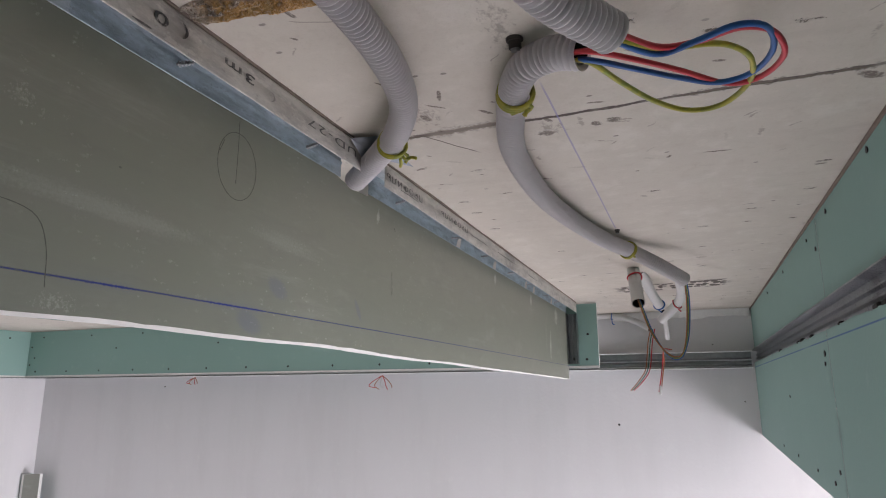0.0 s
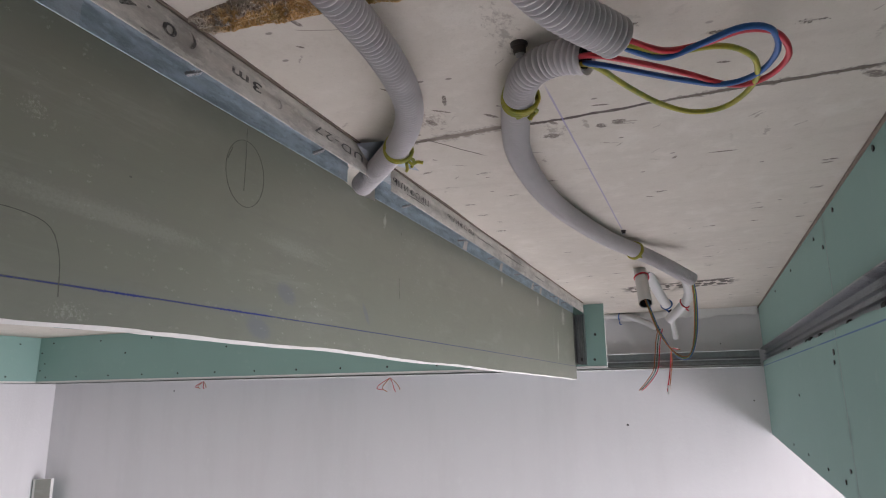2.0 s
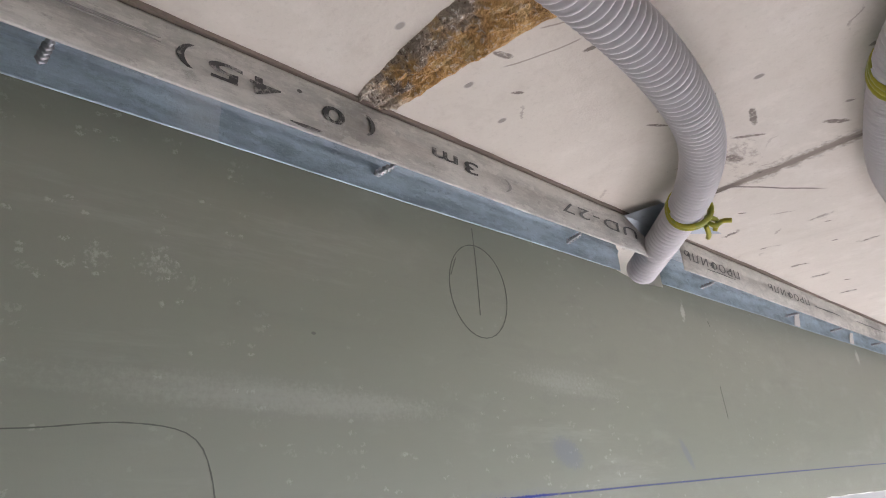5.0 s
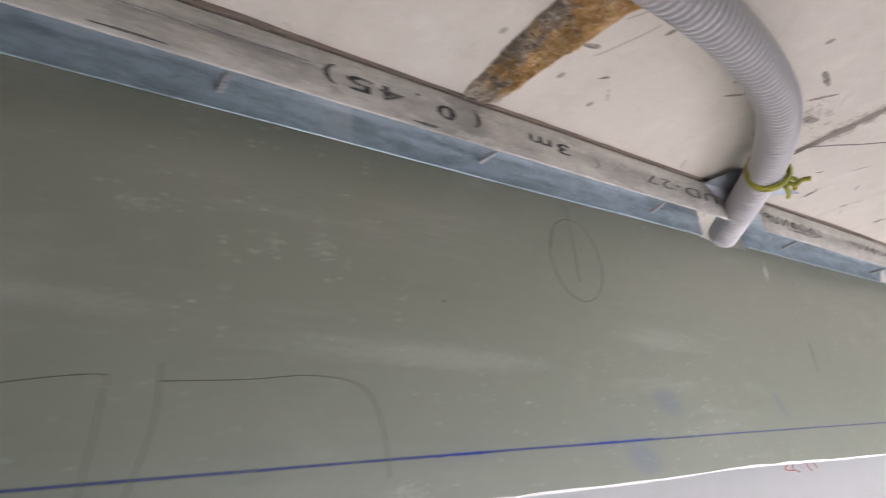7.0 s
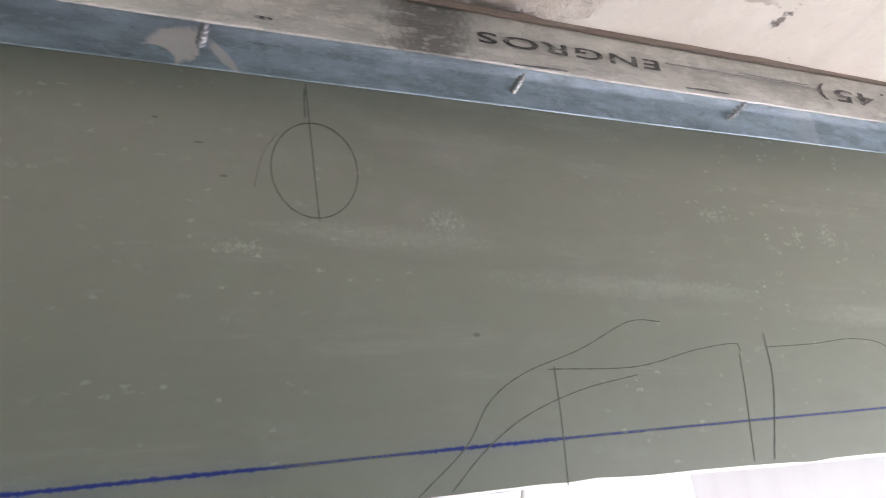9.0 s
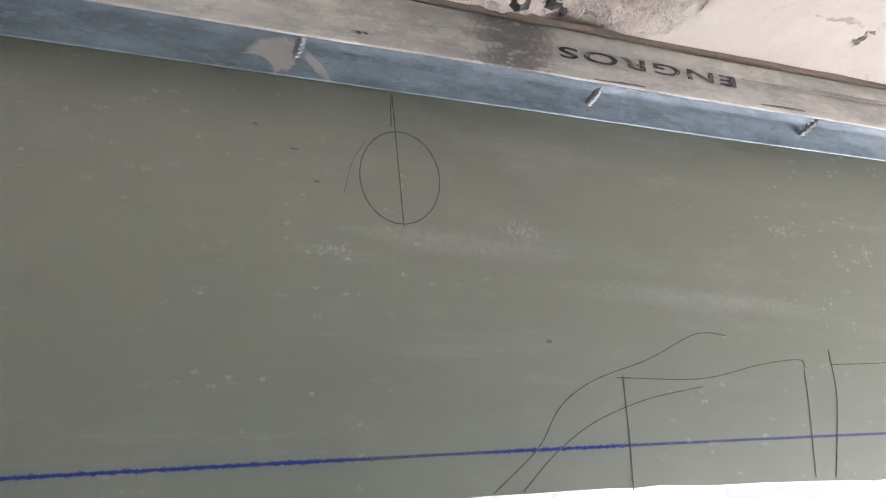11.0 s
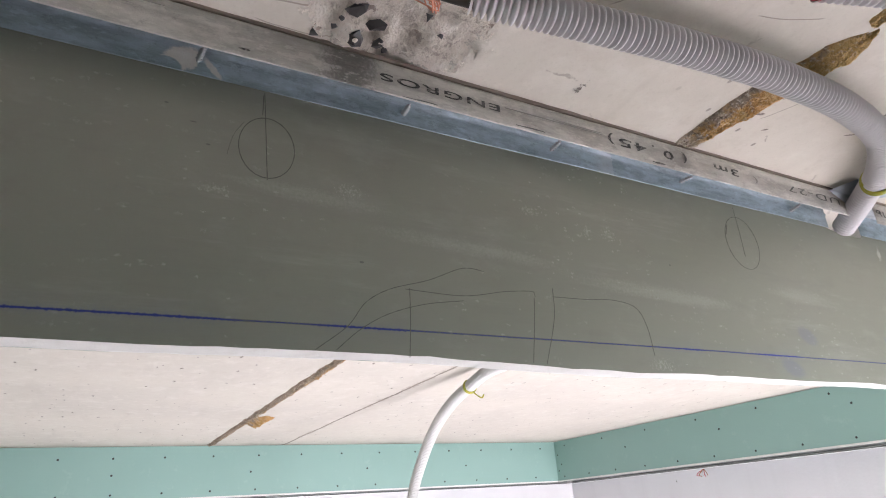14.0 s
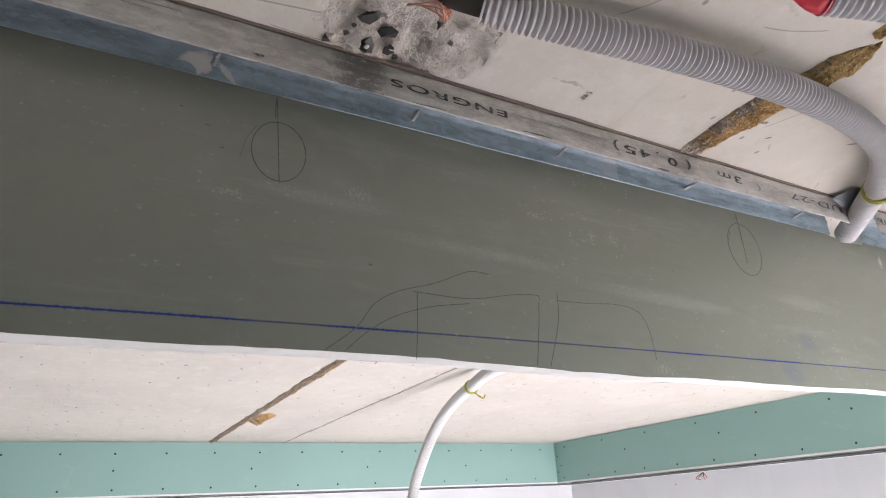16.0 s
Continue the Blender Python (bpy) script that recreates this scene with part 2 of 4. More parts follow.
def back_paper_material():
    m = Mat("grey_green_board_paper", (0.186, 0.193, 0.147), 0.42)
    m.b.inputs["Specular IOR Level"].default_value = 1.0
    m.b.inputs["IOR"].default_value = 1.75
    x, y, z = m.pos()
    z = z - CZ
    big, fine = m.noise(5, 4), m.noise(700, 4, 0.7)
    fibre = m.noise(40, 4, 0.6, m.at(x, y * 0.35, z * 3.0))
    m.blend(big.above(0.4, 0.7) * 0.4, (0.212, 0.218, 0.170))
    m.blend(fibre.above(0.5, 0.75) * 0.3, (0.147, 0.152, 0.121))
    # pale dust smears and plaster spatter
    smear = m.noise(10, 5, 0.65, m.at(x, y, z * 2.6))
    m.blend(smear.above(0.54, 0.76) * 0.45, (0.31, 0.31, 0.275))
    wipe = m.noise(6, 6, 0.7, m.at(x, y * 0.8, z * 7.0))
    m.blend(wipe.above(0.55, 0.72) * 0.45, (0.31, 0.31, 0.275))
    clump = m.noise(7, 3).above(0.38, 0.62) * y.above(1.1, 0.6)
    grit = m.noise(480, 4, 0.7)
    d, r = m.cells(150, m.at(y * 0.5 + (grit - 0.5) * 0.012, z + (fine - 0.5) * 0.004, 0.0))
    spot = (d + (grit - 0.5) * 1.6).above(0.20, 0.0) * r.above(0.84, 0.90) * clump
    m.blend(spot * 0.22, (0.50, 0.50, 0.46))
    d2, r2 = m.cells(330, m.at(y * 0.55 + (grit - 0.5) * 0.005, z + (fine - 0.5) * 0.004, 0.0))
    m.blend((d2 + (grit - 0.5) * 1.2).above(0.28, 0.08) * r2.above(0.93, 0.95) * clump * 0.36, (0.58, 0.58, 0.53))
    # wiped patches of pale dust
    for cy, cz, ry, rz in ((0.035, -0.094, 0.055, 0.006), (0.15, -0.112, 0.075, 0.006), (0.30, -0.125, 0.09, 0.007), (0.50, -0.11, 0.06, 0.009)):
        e = ((y - cy) / ry).op("POWER", 2) + ((z - cz + (y - cy) * 0.05) / rz).op("POWER", 2) + (wipe - 0.5) * 4.0 + (grit - 0.5) * 2.5
        m.blend(e.above(1.2, -0.6) * 0.32, (0.45, 0.45, 0.41))
    # a few scraped white patches
    for cy, cz, ry, rz in ((0.056, -0.086, 0.012, 0.006), (-0.023, -0.099, 0.012, 0.004), (0.247, -0.083, 0.006, 0.006), (0.268, -0.083, 0.010, 0.006),
                           (1.50, -0.11, 0.012, 0.045), (0.30, -0.183, 0.016, 0.006), (1.62, -0.045, 0.02, 0.02), (0.195, -0.075, 0.012, 0.005)):
        e = ((y - cy) / ry).op("POWER", 2) + ((z - cz) / rz).op("POWER", 2) + (grit - 0.5) * 7.0
        m.blend(e.above(0.6, -1.0) * 0.42, (0.55, 0.55, 0.50))
    # runs of white plaster near the far end and below the channel
    for cy, cz, ry, rz in ((1.545, -0.125, 0.010, 0.040), (1.62, -0.052, 0.022, 0.026), (1.36, -0.045, 0.010, 0.014), (0.66, -0.045, 0.004, 0.010), (1.10, -0.043, 0.008, 0.012)):
        e = ((y - cy - (z - cz) * 0.12) / ry).op("POWER", 2) + ((z - cz) / rz).op("POWER", 2) + (grit - 0.5) * 3.0 + (fibre - 0.5) * 2.0
        m.blend(e.above(0.9, 0.0) * 0.6, (0.62, 0.62, 0.58))
    # dark specks and a nick
    for cy, cz, ry, rz in ((0.064, -0.132, 0.0015, 0.0008), (-0.052, -0.050, 0.0012, 0.0006), (-0.028, -0.072, 0.0014, 0.0006), (-0.037, -0.059, 0.0020, 0.0005), (0.33, -0.10, 0.0012, 0.0007)):
        m.blend((((y - cy) / ry).op("POWER", 2) + ((z - cz) / rz).op("POWER", 2)).above(1.2, 0.5) * 0.8, (0.04, 0.04, 0.035))
    # broad cloudy dulling of the paper, a few centimetres across
    cloud = m.noise(28, 5, 0.7, m.at(x, y * 0.7, z * 1.4))
    m.blend(cloud.above(0.52, 0.70) * 0.35, (0.145, 0.150, 0.117))
    m.blend(cloud.above(0.44, 0.30) * 0.30, (0.255, 0.262, 0.220))
    # snapped blue chalk line: fine, thicker and powdery in places
    heavy = m.noise(4.5, 2, 0.5, m.at(y, 0.0, 0.0)).above(0.56, 0.68) * 0.6
    for y0, y1 in ((-0.5, -0.01), (0.04, 0.092), (0.318, 0.348), (0.41, 0.468)):
        heavy = heavy.max(y.above(y0 - 0.015, y0 + 0.01) * y.above(y1 + 0.01, y1 - 0.01))
    dist = (z + 0.164 + (y * -1.9).op("EXPONENT") * 0.0095 + (fibre - 0.5) * 0.0008).abs()
    m.blend(dist.above(0.0007, 0.00025) * (grit.above(0.38, 0.58) * 0.45 + 0.40), (0.012, 0.030, 0.24))
    m.blend((dist + (grit - 0.5) * 0.0032).above(0.0010, 0.0002) * heavy * 0.9, (0.008, 0.022, 0.27))
    m.blend((dist + (grit - 0.5) * 0.010).above(0.004, 0.0005) * heavy * 0.16, (0.06, 0.085, 0.24))
    shine = (dist + (grit - 0.5) * 0.0020).above(0.0002, 0.0010) * 0.8 + 0.2
    m.nt.links.new(shine.out, m.b.inputs["Specular IOR Level"])
    # blue hand smudges
    for cy, cz, ry, rz in ((0.488, -0.148, 0.014, 0.010), (0.455, -0.178, 0.016, 0.010), (0.62, -0.15, 0.005, 0.012)):
        e = ((y - cy - (z - cz) * -0.6) / ry).op("POWER", 2) + ((z - cz) / rz).op("POWER", 2) + (fine - 0.5) * 1.5
        m.blend(e.above(1.0, 0.2) * 0.55, (0.115, 0.135, 0.19))
    m.relief(fine * 0.6 + fibre * 0.4, 0.00012)
    return m.done()


def green_paper_material():
    m = Mat("green_board_paper", (0.245, 0.385, 0.345), 0.75)
    x, y, z = m.pos()
    big, fine = m.noise(4, 4), m.noise(180, 4)
    m.blend(big.above(0.4, 0.7) * 0.35, (0.275, 0.42, 0.378))
    m.blend(m.noise(26, 5, 0.65).above(0.58, 0.75) * 0.3, (0.35, 0.48, 0.44))
    m.blend(m.noise(11, 4, 0.6, m.at(x * 3, y * 3, z * 0.6)).above(0.62, 0.8) * 0.35, (0.20, 0.34, 0.30))
    m.relief(fine, 0.0003)
    return m.done()


def beam_paper_material():
    m = Mat("green_board_paper_chalked", (0.245, 0.385, 0.345), 0.75)
    x, y, z = m.pos()
    z = z - CZ
    big, fine = m.noise(4, 4), m.noise(180, 4)
    m.blend(big.above(0.4, 0.7) * 0.35, (0.275, 0.42, 0.378))
    m.blend(m.noise(26, 5, 0.65).above(0.58, 0.75) * 0.25, (0.35, 0.48, 0.44))
    dist = (z + 0.166).abs()
    m.blend(dist.above(0.0014, 0.0004) * m.noise(9, 3, 0.5, m.at(y, 0, 0)).above(0.25, 0.5) * 0.8, (0.03, 0.09, 0.30))
    m.blend((y - 1.01).abs().above(0.0022, 0.0010) * 0.8, (0.10, 0.14, 0.13))
    seam = ((y - 1.01).abs() + (fine - 0.5) * 0.03).above(0.03, 0.0) * m.noise(16, 4).above(0.45, 0.65)
    m.blend(seam * 0.5, (0.12, 0.19, 0.17))
    m.relief(fine, 0.0003)
    return m.done()


def gypsum_material():
    m = Mat("gypsum_core", (0.70, 0.69, 0.665), 0.9)
    a = m.noise(90, 5, 0.7)
    m.blend(a.above(0.5, 0.75) * 0.4, (0.56, 0.53, 0.485))
    m.relief(a, 0.0012)
    return m.done()


def steel_material(name, colour, rough, metal=0.9, marks=(), vary=1.0, smears=False):
    m = Mat(name, colour, rough, metal)
    x, y, z = m.pos()
    a = m.noise(62, 6, 0.72, m.at(x, y * 0.38, z * 1.5))
    b = m.noise(520, 5, 0.7)
    m.blend(a.above(0.40, 0.66) * (0.75 * vary), tuple(c * 0.62 for c in colour))
    m.blend(a.above(0.40, 0.26) * (0.6 * vary), tuple(min(1, c * 1.3) for c in colour))
    m.blend(b.above(0.55, 0.75) * (0.35 * vary), tuple(min(1, c * 1.22) for c in colour))
    soot = m.noise(16, 4)
    m.blend(soot.above(0.66, 0.78) * 0.5, tuple(c * 0.35 for c in colour))
    line = m.noise(30, 5, 0.65, m.at(x, y * 0.4, z * 9))
    m.blend(line.above(0.6, 0.72) * (0.3 * vary), tuple(c * 0.5 for c in colour))
    for cy, ry, k in marks:                            # soot and finger smudges
        e = ((y - cy) / ry).op("POWER", 2) + (soot - 0.5) * 2.5 + (b - 0.5) * 1.5
        m.blend(e.above(1.0, 0.0) * k, tuple(c * 0.2 for c in colour))
    grit = m.noise(150, 6, 0.8, m.at(x, y * 0.7, z))
    m.blend(grit.above(0.57, 0.66) * (0.45 * vary), tuple(c * 0.45 for c in colour))
    bloom = m.noise(120, 5, 0.7, m.at(x, y * 0.5, z * 1.3))
    m.blend(bloom.above(0.52, 0.60) * (0.35 * vary), tuple(min(1, c * 1.32) for c in colour))
    m.blend(bloom.above(0.42, 0.36) * (0.35 * vary), tuple(c * 0.6 for c in colour))
    if smears:                                         # dried plaster wiped over the inside, and a rubbed patch
        h = z - CZ
        wing = ((y + 0.0465 - (h + 0.019) * 0.55) / 0.0125).op("POWER", 2) + ((h + 0.0185) / 0.0105).op("POWER", 2) + (b - 0.5) * 0.9 + (a - 0.5) * 1.2
        notch = ((y + 0.0535 + (h + 0.024) * 0.3) / 0.0068).op("POWER", 2) + ((h + 0.0245) / 0.0052).op("POWER", 2) + (b - 0.5) * 0.5
        tail = ((y + 0.0300 + (h + 0.020) * 0.75) / 0.0032).op("POWER", 2) + ((h + 0.0205) / 0.0075).op("POWER", 2) + (b - 0.5) * 1.4
        pale = (0.92, 0.87, 0.82)
        m.blend(wing.above(1.05, 0.55) * notch.above(0.8, 1.2) * y.above(-0.0375, -0.0388) * 0.9, pale)
        m.blend(tail.above(1.1, 0.3) * 0.75, pale)
        m.blend(y.above(0.262, 0.278) * y.above(0.2858, 0.2852) * (a * 0.4 + 0.25), (0.62, 0.66, 0.68))
    m.rough(b * 0.22 + (rough - 0.1))
    m.relief(b * 0.4 + a * 0.6, 0.0005)
    return m.done()


def wall_material():
    m = Mat("white_plaster", (0.72, 0.705, 0.715), 0.8)
    x, y, z = m.pos()
    m.blend(m.noise(3, 4, 0.6, m.at(x * 3, y * 3, z * 0.5)).above(0.42, 0.7) * 0.5, (0.66, 0.645, 0.65))
    m.blend(m.noise(30, 5, 0.65).above(0.55, 0.75) * 0.25, (0.78, 0.77, 0.77))
    m.relief(m.noise(120, 4), 0.0005)
    return m.done()


def pvc_material(name, colour, rough=0.42):
    m = Mat(name, colour, rough)
    m.blend(m.noise(45, 4, 0.6).above(0.5, 0.75) * 0.35, tuple(c * 0.86 for c in colour))
    m.rough(m.noise(90, 4) * 0.25 + (rough - 0.12))
    return m.done()


def wire_material(name, colour, other=None):
    m = Mat(name, colour, 0.38)
    if other:
        m.blend(m.noise(75, 2).above(0.5, 0.56), other)
    m.blend(m.noise(200, 3).above(0.55, 0.8) * 0.3, tuple(c * 0.7 for c in colour))
    return m.done()


def foam_material():
    m = Mat("aged_mounting_foam", (0.50, 0.285, 0.10), 0.85)
    x, y, z = m.pos()
    a, b, c = m.noise(110, 3, 0.6), m.noise(420, 3, 0.6), m.noise(45, 3, 0.5)
    grey = (c + (y - 0.342) * -16.0 + (a - 0.5) * 0.5).above(0.52, 0.70)
    m.blend(a.above(0.54, 0.64) * 0.5, (0.33, 0.17, 0.05))
    m.blend(a.above(0.46, 0.36) * 0.6, (0.60, 0.42, 0.20))
    m.blend(x.above(0.10, 0.15) * 0.5, (0.52, 0.38, 0.15))
    # deep shadow along the ridge's low-y edge, painted as a darker brown
    m.blend((c + (y - 0.342) * -16.0 + (a - 0.5) * 0.8).above(0.66, 0.80) * 0.7, (0.24, 0.18, 0.13))
    # cement dust on one side of the ridge
    m.blend(grey * (x.above(-0.1, 0.0) * 0.42 + 0.40), (0.30, 0.25, 0.205))
    m.blend(x.above(0.048, 0.034) * x.above(0.0, 0.02) * 0.8, (0.58, 0.51, 0.42))
    m.blend(b.above(0.55, 0.64) * (grey * 0.45 + 0.35), (0.66, 0.60, 0.51))
    m.blend(b.above(0.42, 0.33) * (grey * 0.45 + 0.4), (0.12, 0.08, 0.05))
    m.relief(a + b * 0.9, 0.005)
    return m.done()


def ink_material():
    m = Mat("worn_black_ink", (0.05, 0.048, 0.046), 0.7)
    m.blend(m.noise(330, 5, 0.7).above(0.50, 0.62) * 0.75, (0.34, 0.32, 0.295))
    m.blend(m.noise(60, 3).above(0.5, 0.7) * 0.4, (0.25, 0.235, 0.215))
    return m.done()


def plain(name, colour, rough=0.6, metal=0.0, vary=0.25):
    m = Mat(name, colour, rough, metal)
    m.blend(m.noise(140, 4, 0.7).above(0.5, 0.75) * vary, tuple(c * 0.6 for c in colour))
    return m.done()


CEIL, CRATER, BACK, GREEN, BEAM = ceiling_material(), crater_material(), back_paper_material(), green_paper_material(), beam_paper_material()
GYPSUM, WALL, FOAM = gypsum_material(), wall_material(), foam_material()
STEEL = steel_material("galvanised_steel", (0.58, 0.58, 0.58), 0.40)
STEEL_IN = steel_material("passivated_zinc_inside", (0.445, 0.54, 0.605), 0.44, 0.68, vary=1.1, smears=True)
STEEL_RAIL = steel_material("clean_rolled_steel", (0.30, 0.315, 0.335), 0.28, 1.0, ((0.68, 0.05, 0.7), (0.78, 0.03, 0.7)), 0.35)
STEEL_TRACK = steel_material("bright_rolled_steel", (0.44, 0.45, 0.46), 0.42, 0.75, vary=0.5)
STEEL_OUT = steel_material("dusty_galvanised_steel", (0.56, 0.535, 0.495), 0.58, 0.28, ((0.047, 0.022, 0.75), (0.02, 0.04, 0.2), (0.335, 0.02, 0.35), (1.10, 0.04, 0.5)))
PVC, PVC_WHITE = pvc_material("grey_pvc", (0.64, 0.605, 0.62)), pvc_material("white_pvc", (0.62, 0.61, 0.60))
RED, BLUE = wire_material("red_insulation", (0.55, 0.03, 0.045)), wire_material("blue_insulation", (0.02, 0.10, 0.33))
EARTH = wire_material("yellow_green_insulation", (0.40, 0.36, 0.035), (0.30, 0.31, 0.04))
BROWN = wire_material("brown_insulation", (0.42, 0.15, 0.05))
OLIVE = wire_material("green_insulation", (0.03, 0.14, 0.09))
COPPER = plain("bare_copper", (0.80, 0.36, 0.24), 0.35, 0.9)
WORN = plain("worn_ink", (0.13, 0.125, 0.12), 0.7)
INK, GRAPHITE = ink_material(), plain("pencil_graphite", (0.125, 0.125, 0.112), 0.6)
BLACK, ZINC = plain("phosphated_screw", (0.02, 0.02, 0.02), 0.5), plain("zinc_screw", (0.42, 0.42, 0.43), 0.34, 0.9)
# near-black, for the added walls that swallow light out of view
SHADE_WALL = plain("light_blocking_dark", (0.045, 0.042, 0.04), 0.9, 0, 0.4)
SCREED = plain("cement_screed", (0.50, 0.48, 0.465), 0.9, 0, 0.5)
TAPE = plain("red_tape", (0.62, 0.03, 0.05), 0.35)
# brown that stands for shade in narrow gaps
GAP_SHADE = plain("gap_shade_brown", (0.24, 0.19, 0.155), 0.9)
DARK = plain("dark_hole", (0.03, 0.027, 0.025), 0.9)
STONE = plain("dark_broken_stone", (0.055, 0.05, 0.05), 0.35, 0, 0.6)
SOOT = plain("sooty_steel", (0.07, 0.06, 0.055), 0.6, 0.4, 0.6)
BRIGHT = plain("fresh_cut_zinc", (0.40, 0.44, 0.48), 0.36, 0.9, 0.6)
# pale zinc for highlights painted on the track's edges
EDGE_GLINT = plain("edge_highlight_zinc", (0.80, 0.81, 0.82), 0.5, 0.35, 0.2)
PLASTER = plain("plaster_smear", (0.66, 0.62, 0.58), 0.9)


# ---- mesh helpers ----
def part(name, bm, material, parent=None, label="", smooth=False):
    me = bpy.data.meshes.new(name)
    bm.normal_update()
    bm.to_mesh(me)
    bm.free()
    for mat in material if isinstance(material, (list, tuple)) else (material,):
        me.materials.append(mat)
    if smooth:
        me.polygons.foreach_set("use_smooth", [True] * len(me.polygons))
    ob = new(name, me)
    if parent:
        ob.parent = parent
        ob.matrix_parent_inverse = parent.matrix_world.inverted()
    return tagged(ob, label)


def thing(name, label, category, group="", kind=""):
    return tagged(new(name), label, category, group, kind)


def box(x0, x1, y0, y1, z0, z1, bevel=0.0):
    bm = bmesh.new()
    bmesh.ops.create_cube(bm, size=1, matrix=Matrix.Translation(((x0 + x1) / 2, (y0 + y1) / 2, (z0 + z1) / 2)) @ Matrix.Diagonal((x1 - x0, y1 - y0, z1 - z0, 1)))
    if bevel:
        bmesh.ops.bevel(bm, geom=bm.edges[:], offset=bevel, segments=2, affect="EDGES")
    return bm


def spline(points, step):
    """Points at even steps along a smooth curve through a few control points."""
    p = np.array(points, float)
    p = np.vstack([2 * p[0] - p[1], p, 2 * p[-1] - p[-2]])
    out = []
    for k in range(1, len(p) - 2):
        u = np.linspace(0, 1, 40, endpoint=False)[:, None]
        a, b, c, d = p[k - 1 : k + 3]
        out.append(0.5 * (2 * b + (c - a) * u + (2 * a - 5 * b + 4 * c - d) * u**2 + (3 * b - a - 3 * c + d) * u**3))
    q = np.vstack([*out, p[-2:-1]])
    s = np.r_[0, np.cumsum(np.linalg.norm(np.diff(q, axis=0), axis=1))]
    n = max(2, int(round(s[-1] / step)) + 1)
    t = np.linspace(0, s[-1], n)
    return np.stack([np.interp(t, s, q[:, k]) for k in range(3)], 1), t


def tube(points, radius, step=0.004, sides=10, cap=True):
    """A tube along a smooth curve; radius may be a function of the length run."""
    q, t = spline(points, step)
    bm = bmesh.new()
    tan = np.gradient(q, axis=0)
    tan /= np.linalg.norm(tan, axis=1)[:, None]
    up = np.array((0.0, 0.0, 1.0)) if abs(tan[0][2]) < 0.9 else np.array((1.0, 0, 0))
    rings = []
    for c, w, s in zip(q, tan, t):
        side = np.cross(w, up)
        side /= np.linalg.norm(side)
        up = np.cross(side, w)
        r = radius(s) if callable(radius) else radius
        rings.append([bm.verts.new(c + r * (math.cos(a) * side + math.sin(a) * up)) for a in np.arange(sides) * 2 * math.pi / sides])
    for a, b in zip(rings, rings[1:]):
        for k in range(sides):
            bm.faces.new((a[k], a[(k + 1) % sides], b[(k + 1) % sides], b[k]))
    if cap:
        bm.faces.new(rings[0][::-1])
        bm.faces.new(rings[-1])
    bmesh.ops.recalc_face_normals(bm, faces=bm.faces[:])
    return bm


def corrugated(points, radius, pitch=0.0041, depth=0.0038, sides=24):
    """A ribbed conduit: rounded ridges with narrow grooves, open at both ends."""
    def ring(s):
        u = (s / pitch) % 1.0
        return radius - depth * (0.5 - 0.5 * math.cos(2 * math.pi * u)) ** 1.7
    return tube(points, ring, pitch / 8, sides, cap=False)


def ribbon(points, width, x):
    """A drawn line on the board's face, from a few (y, z) points."""
    q, _ = spline([(x, y, z + CZ) for y, z in points], 0.004)
    bm = bmesh.new()
    tan = np.gradient(q, axis=0)
    rows = []
    for k, (c, w) in enumerate(zip(q, tan)):
        n = np.array((0, -w[2], w[1])) / np.linalg.norm(w)
        h = width * (0.35 + 0.3 * math.sin(k * 1.7) ** 2)
        rows.append((bm.verts.new(c - n * h), bm.verts.new(c + n * h)))
    for a, b in zip(rows, rows[1:]):
        bm.faces.new((a[0], b[0], b[1], a[1]))
    bmesh.ops.recalc_face_normals(bm, faces=bm.faces[:])
    bmesh.ops.solidify(bm, geom=bm.faces[:], thickness=0.0002)
    return bm


def oval(cy, cz, ry, rz, tilt=0.0, gap=0.0, n=26):
    return [(cy + ry * math.cos(a) + tilt * rz * math.sin(a), cz + rz * math.sin(a)) for a in np.linspace(0.5 * math.pi + gap, 2.5 * math.pi, n)]


def head(radius, depth, seg=12):
    bm = bmesh.new()
    bmesh.ops.create_cone(bm, cap_ends=True, segments=seg, radius1=radius, radius2=radius * 0.7, depth=depth)
    return bm


def mesh_at(name, data, parent, m):
    ob = new(name, data)
    ob.parent = parent
    ob.matrix_world = m
    return ob


def letters(text, size, parent, y, z, x, length, ink=None):
    """Printing on the profile's near face, upside down, beginning at y and running back along the profile."""
    cu = bpy.data.curves.new("print", "FONT")
    cu.body, cu.size, cu.extrude = text, size, 0.00008
    cu.align_y, cu.offset = "CENTER", size * (-0.004 if ink else 0.012)
    cu.space_character = 1.15
    tmp = new("print", cu)
    me = bpy.data.meshes.new_from_object(tmp)
    bpy.data.objects.remove(tmp)
    me.materials.clear()
    me.materials.append(ink or INK)
    ob = new("lettering", me)
    ob.parent = parent
    us = [v.co.x for v in me.vertices]
    wide = length / (max(us) - min(us))
    ob.matrix_world = Matrix(((0, 0, 1, x), (-wide, 0, 0, y + wide * min(us)), (0, -1, 0, CZ + z), (0, 0, 0, 1)))
    return ob


# ---- the large structure ----
XR, YF, XL, YB, XW = 0.468, 2.08, -2.31, -1.0, 1.90   # beam face, end wall, left wall, back wall, window wall
LEVEL = -0.167                                        # future soffit, below the ceiling


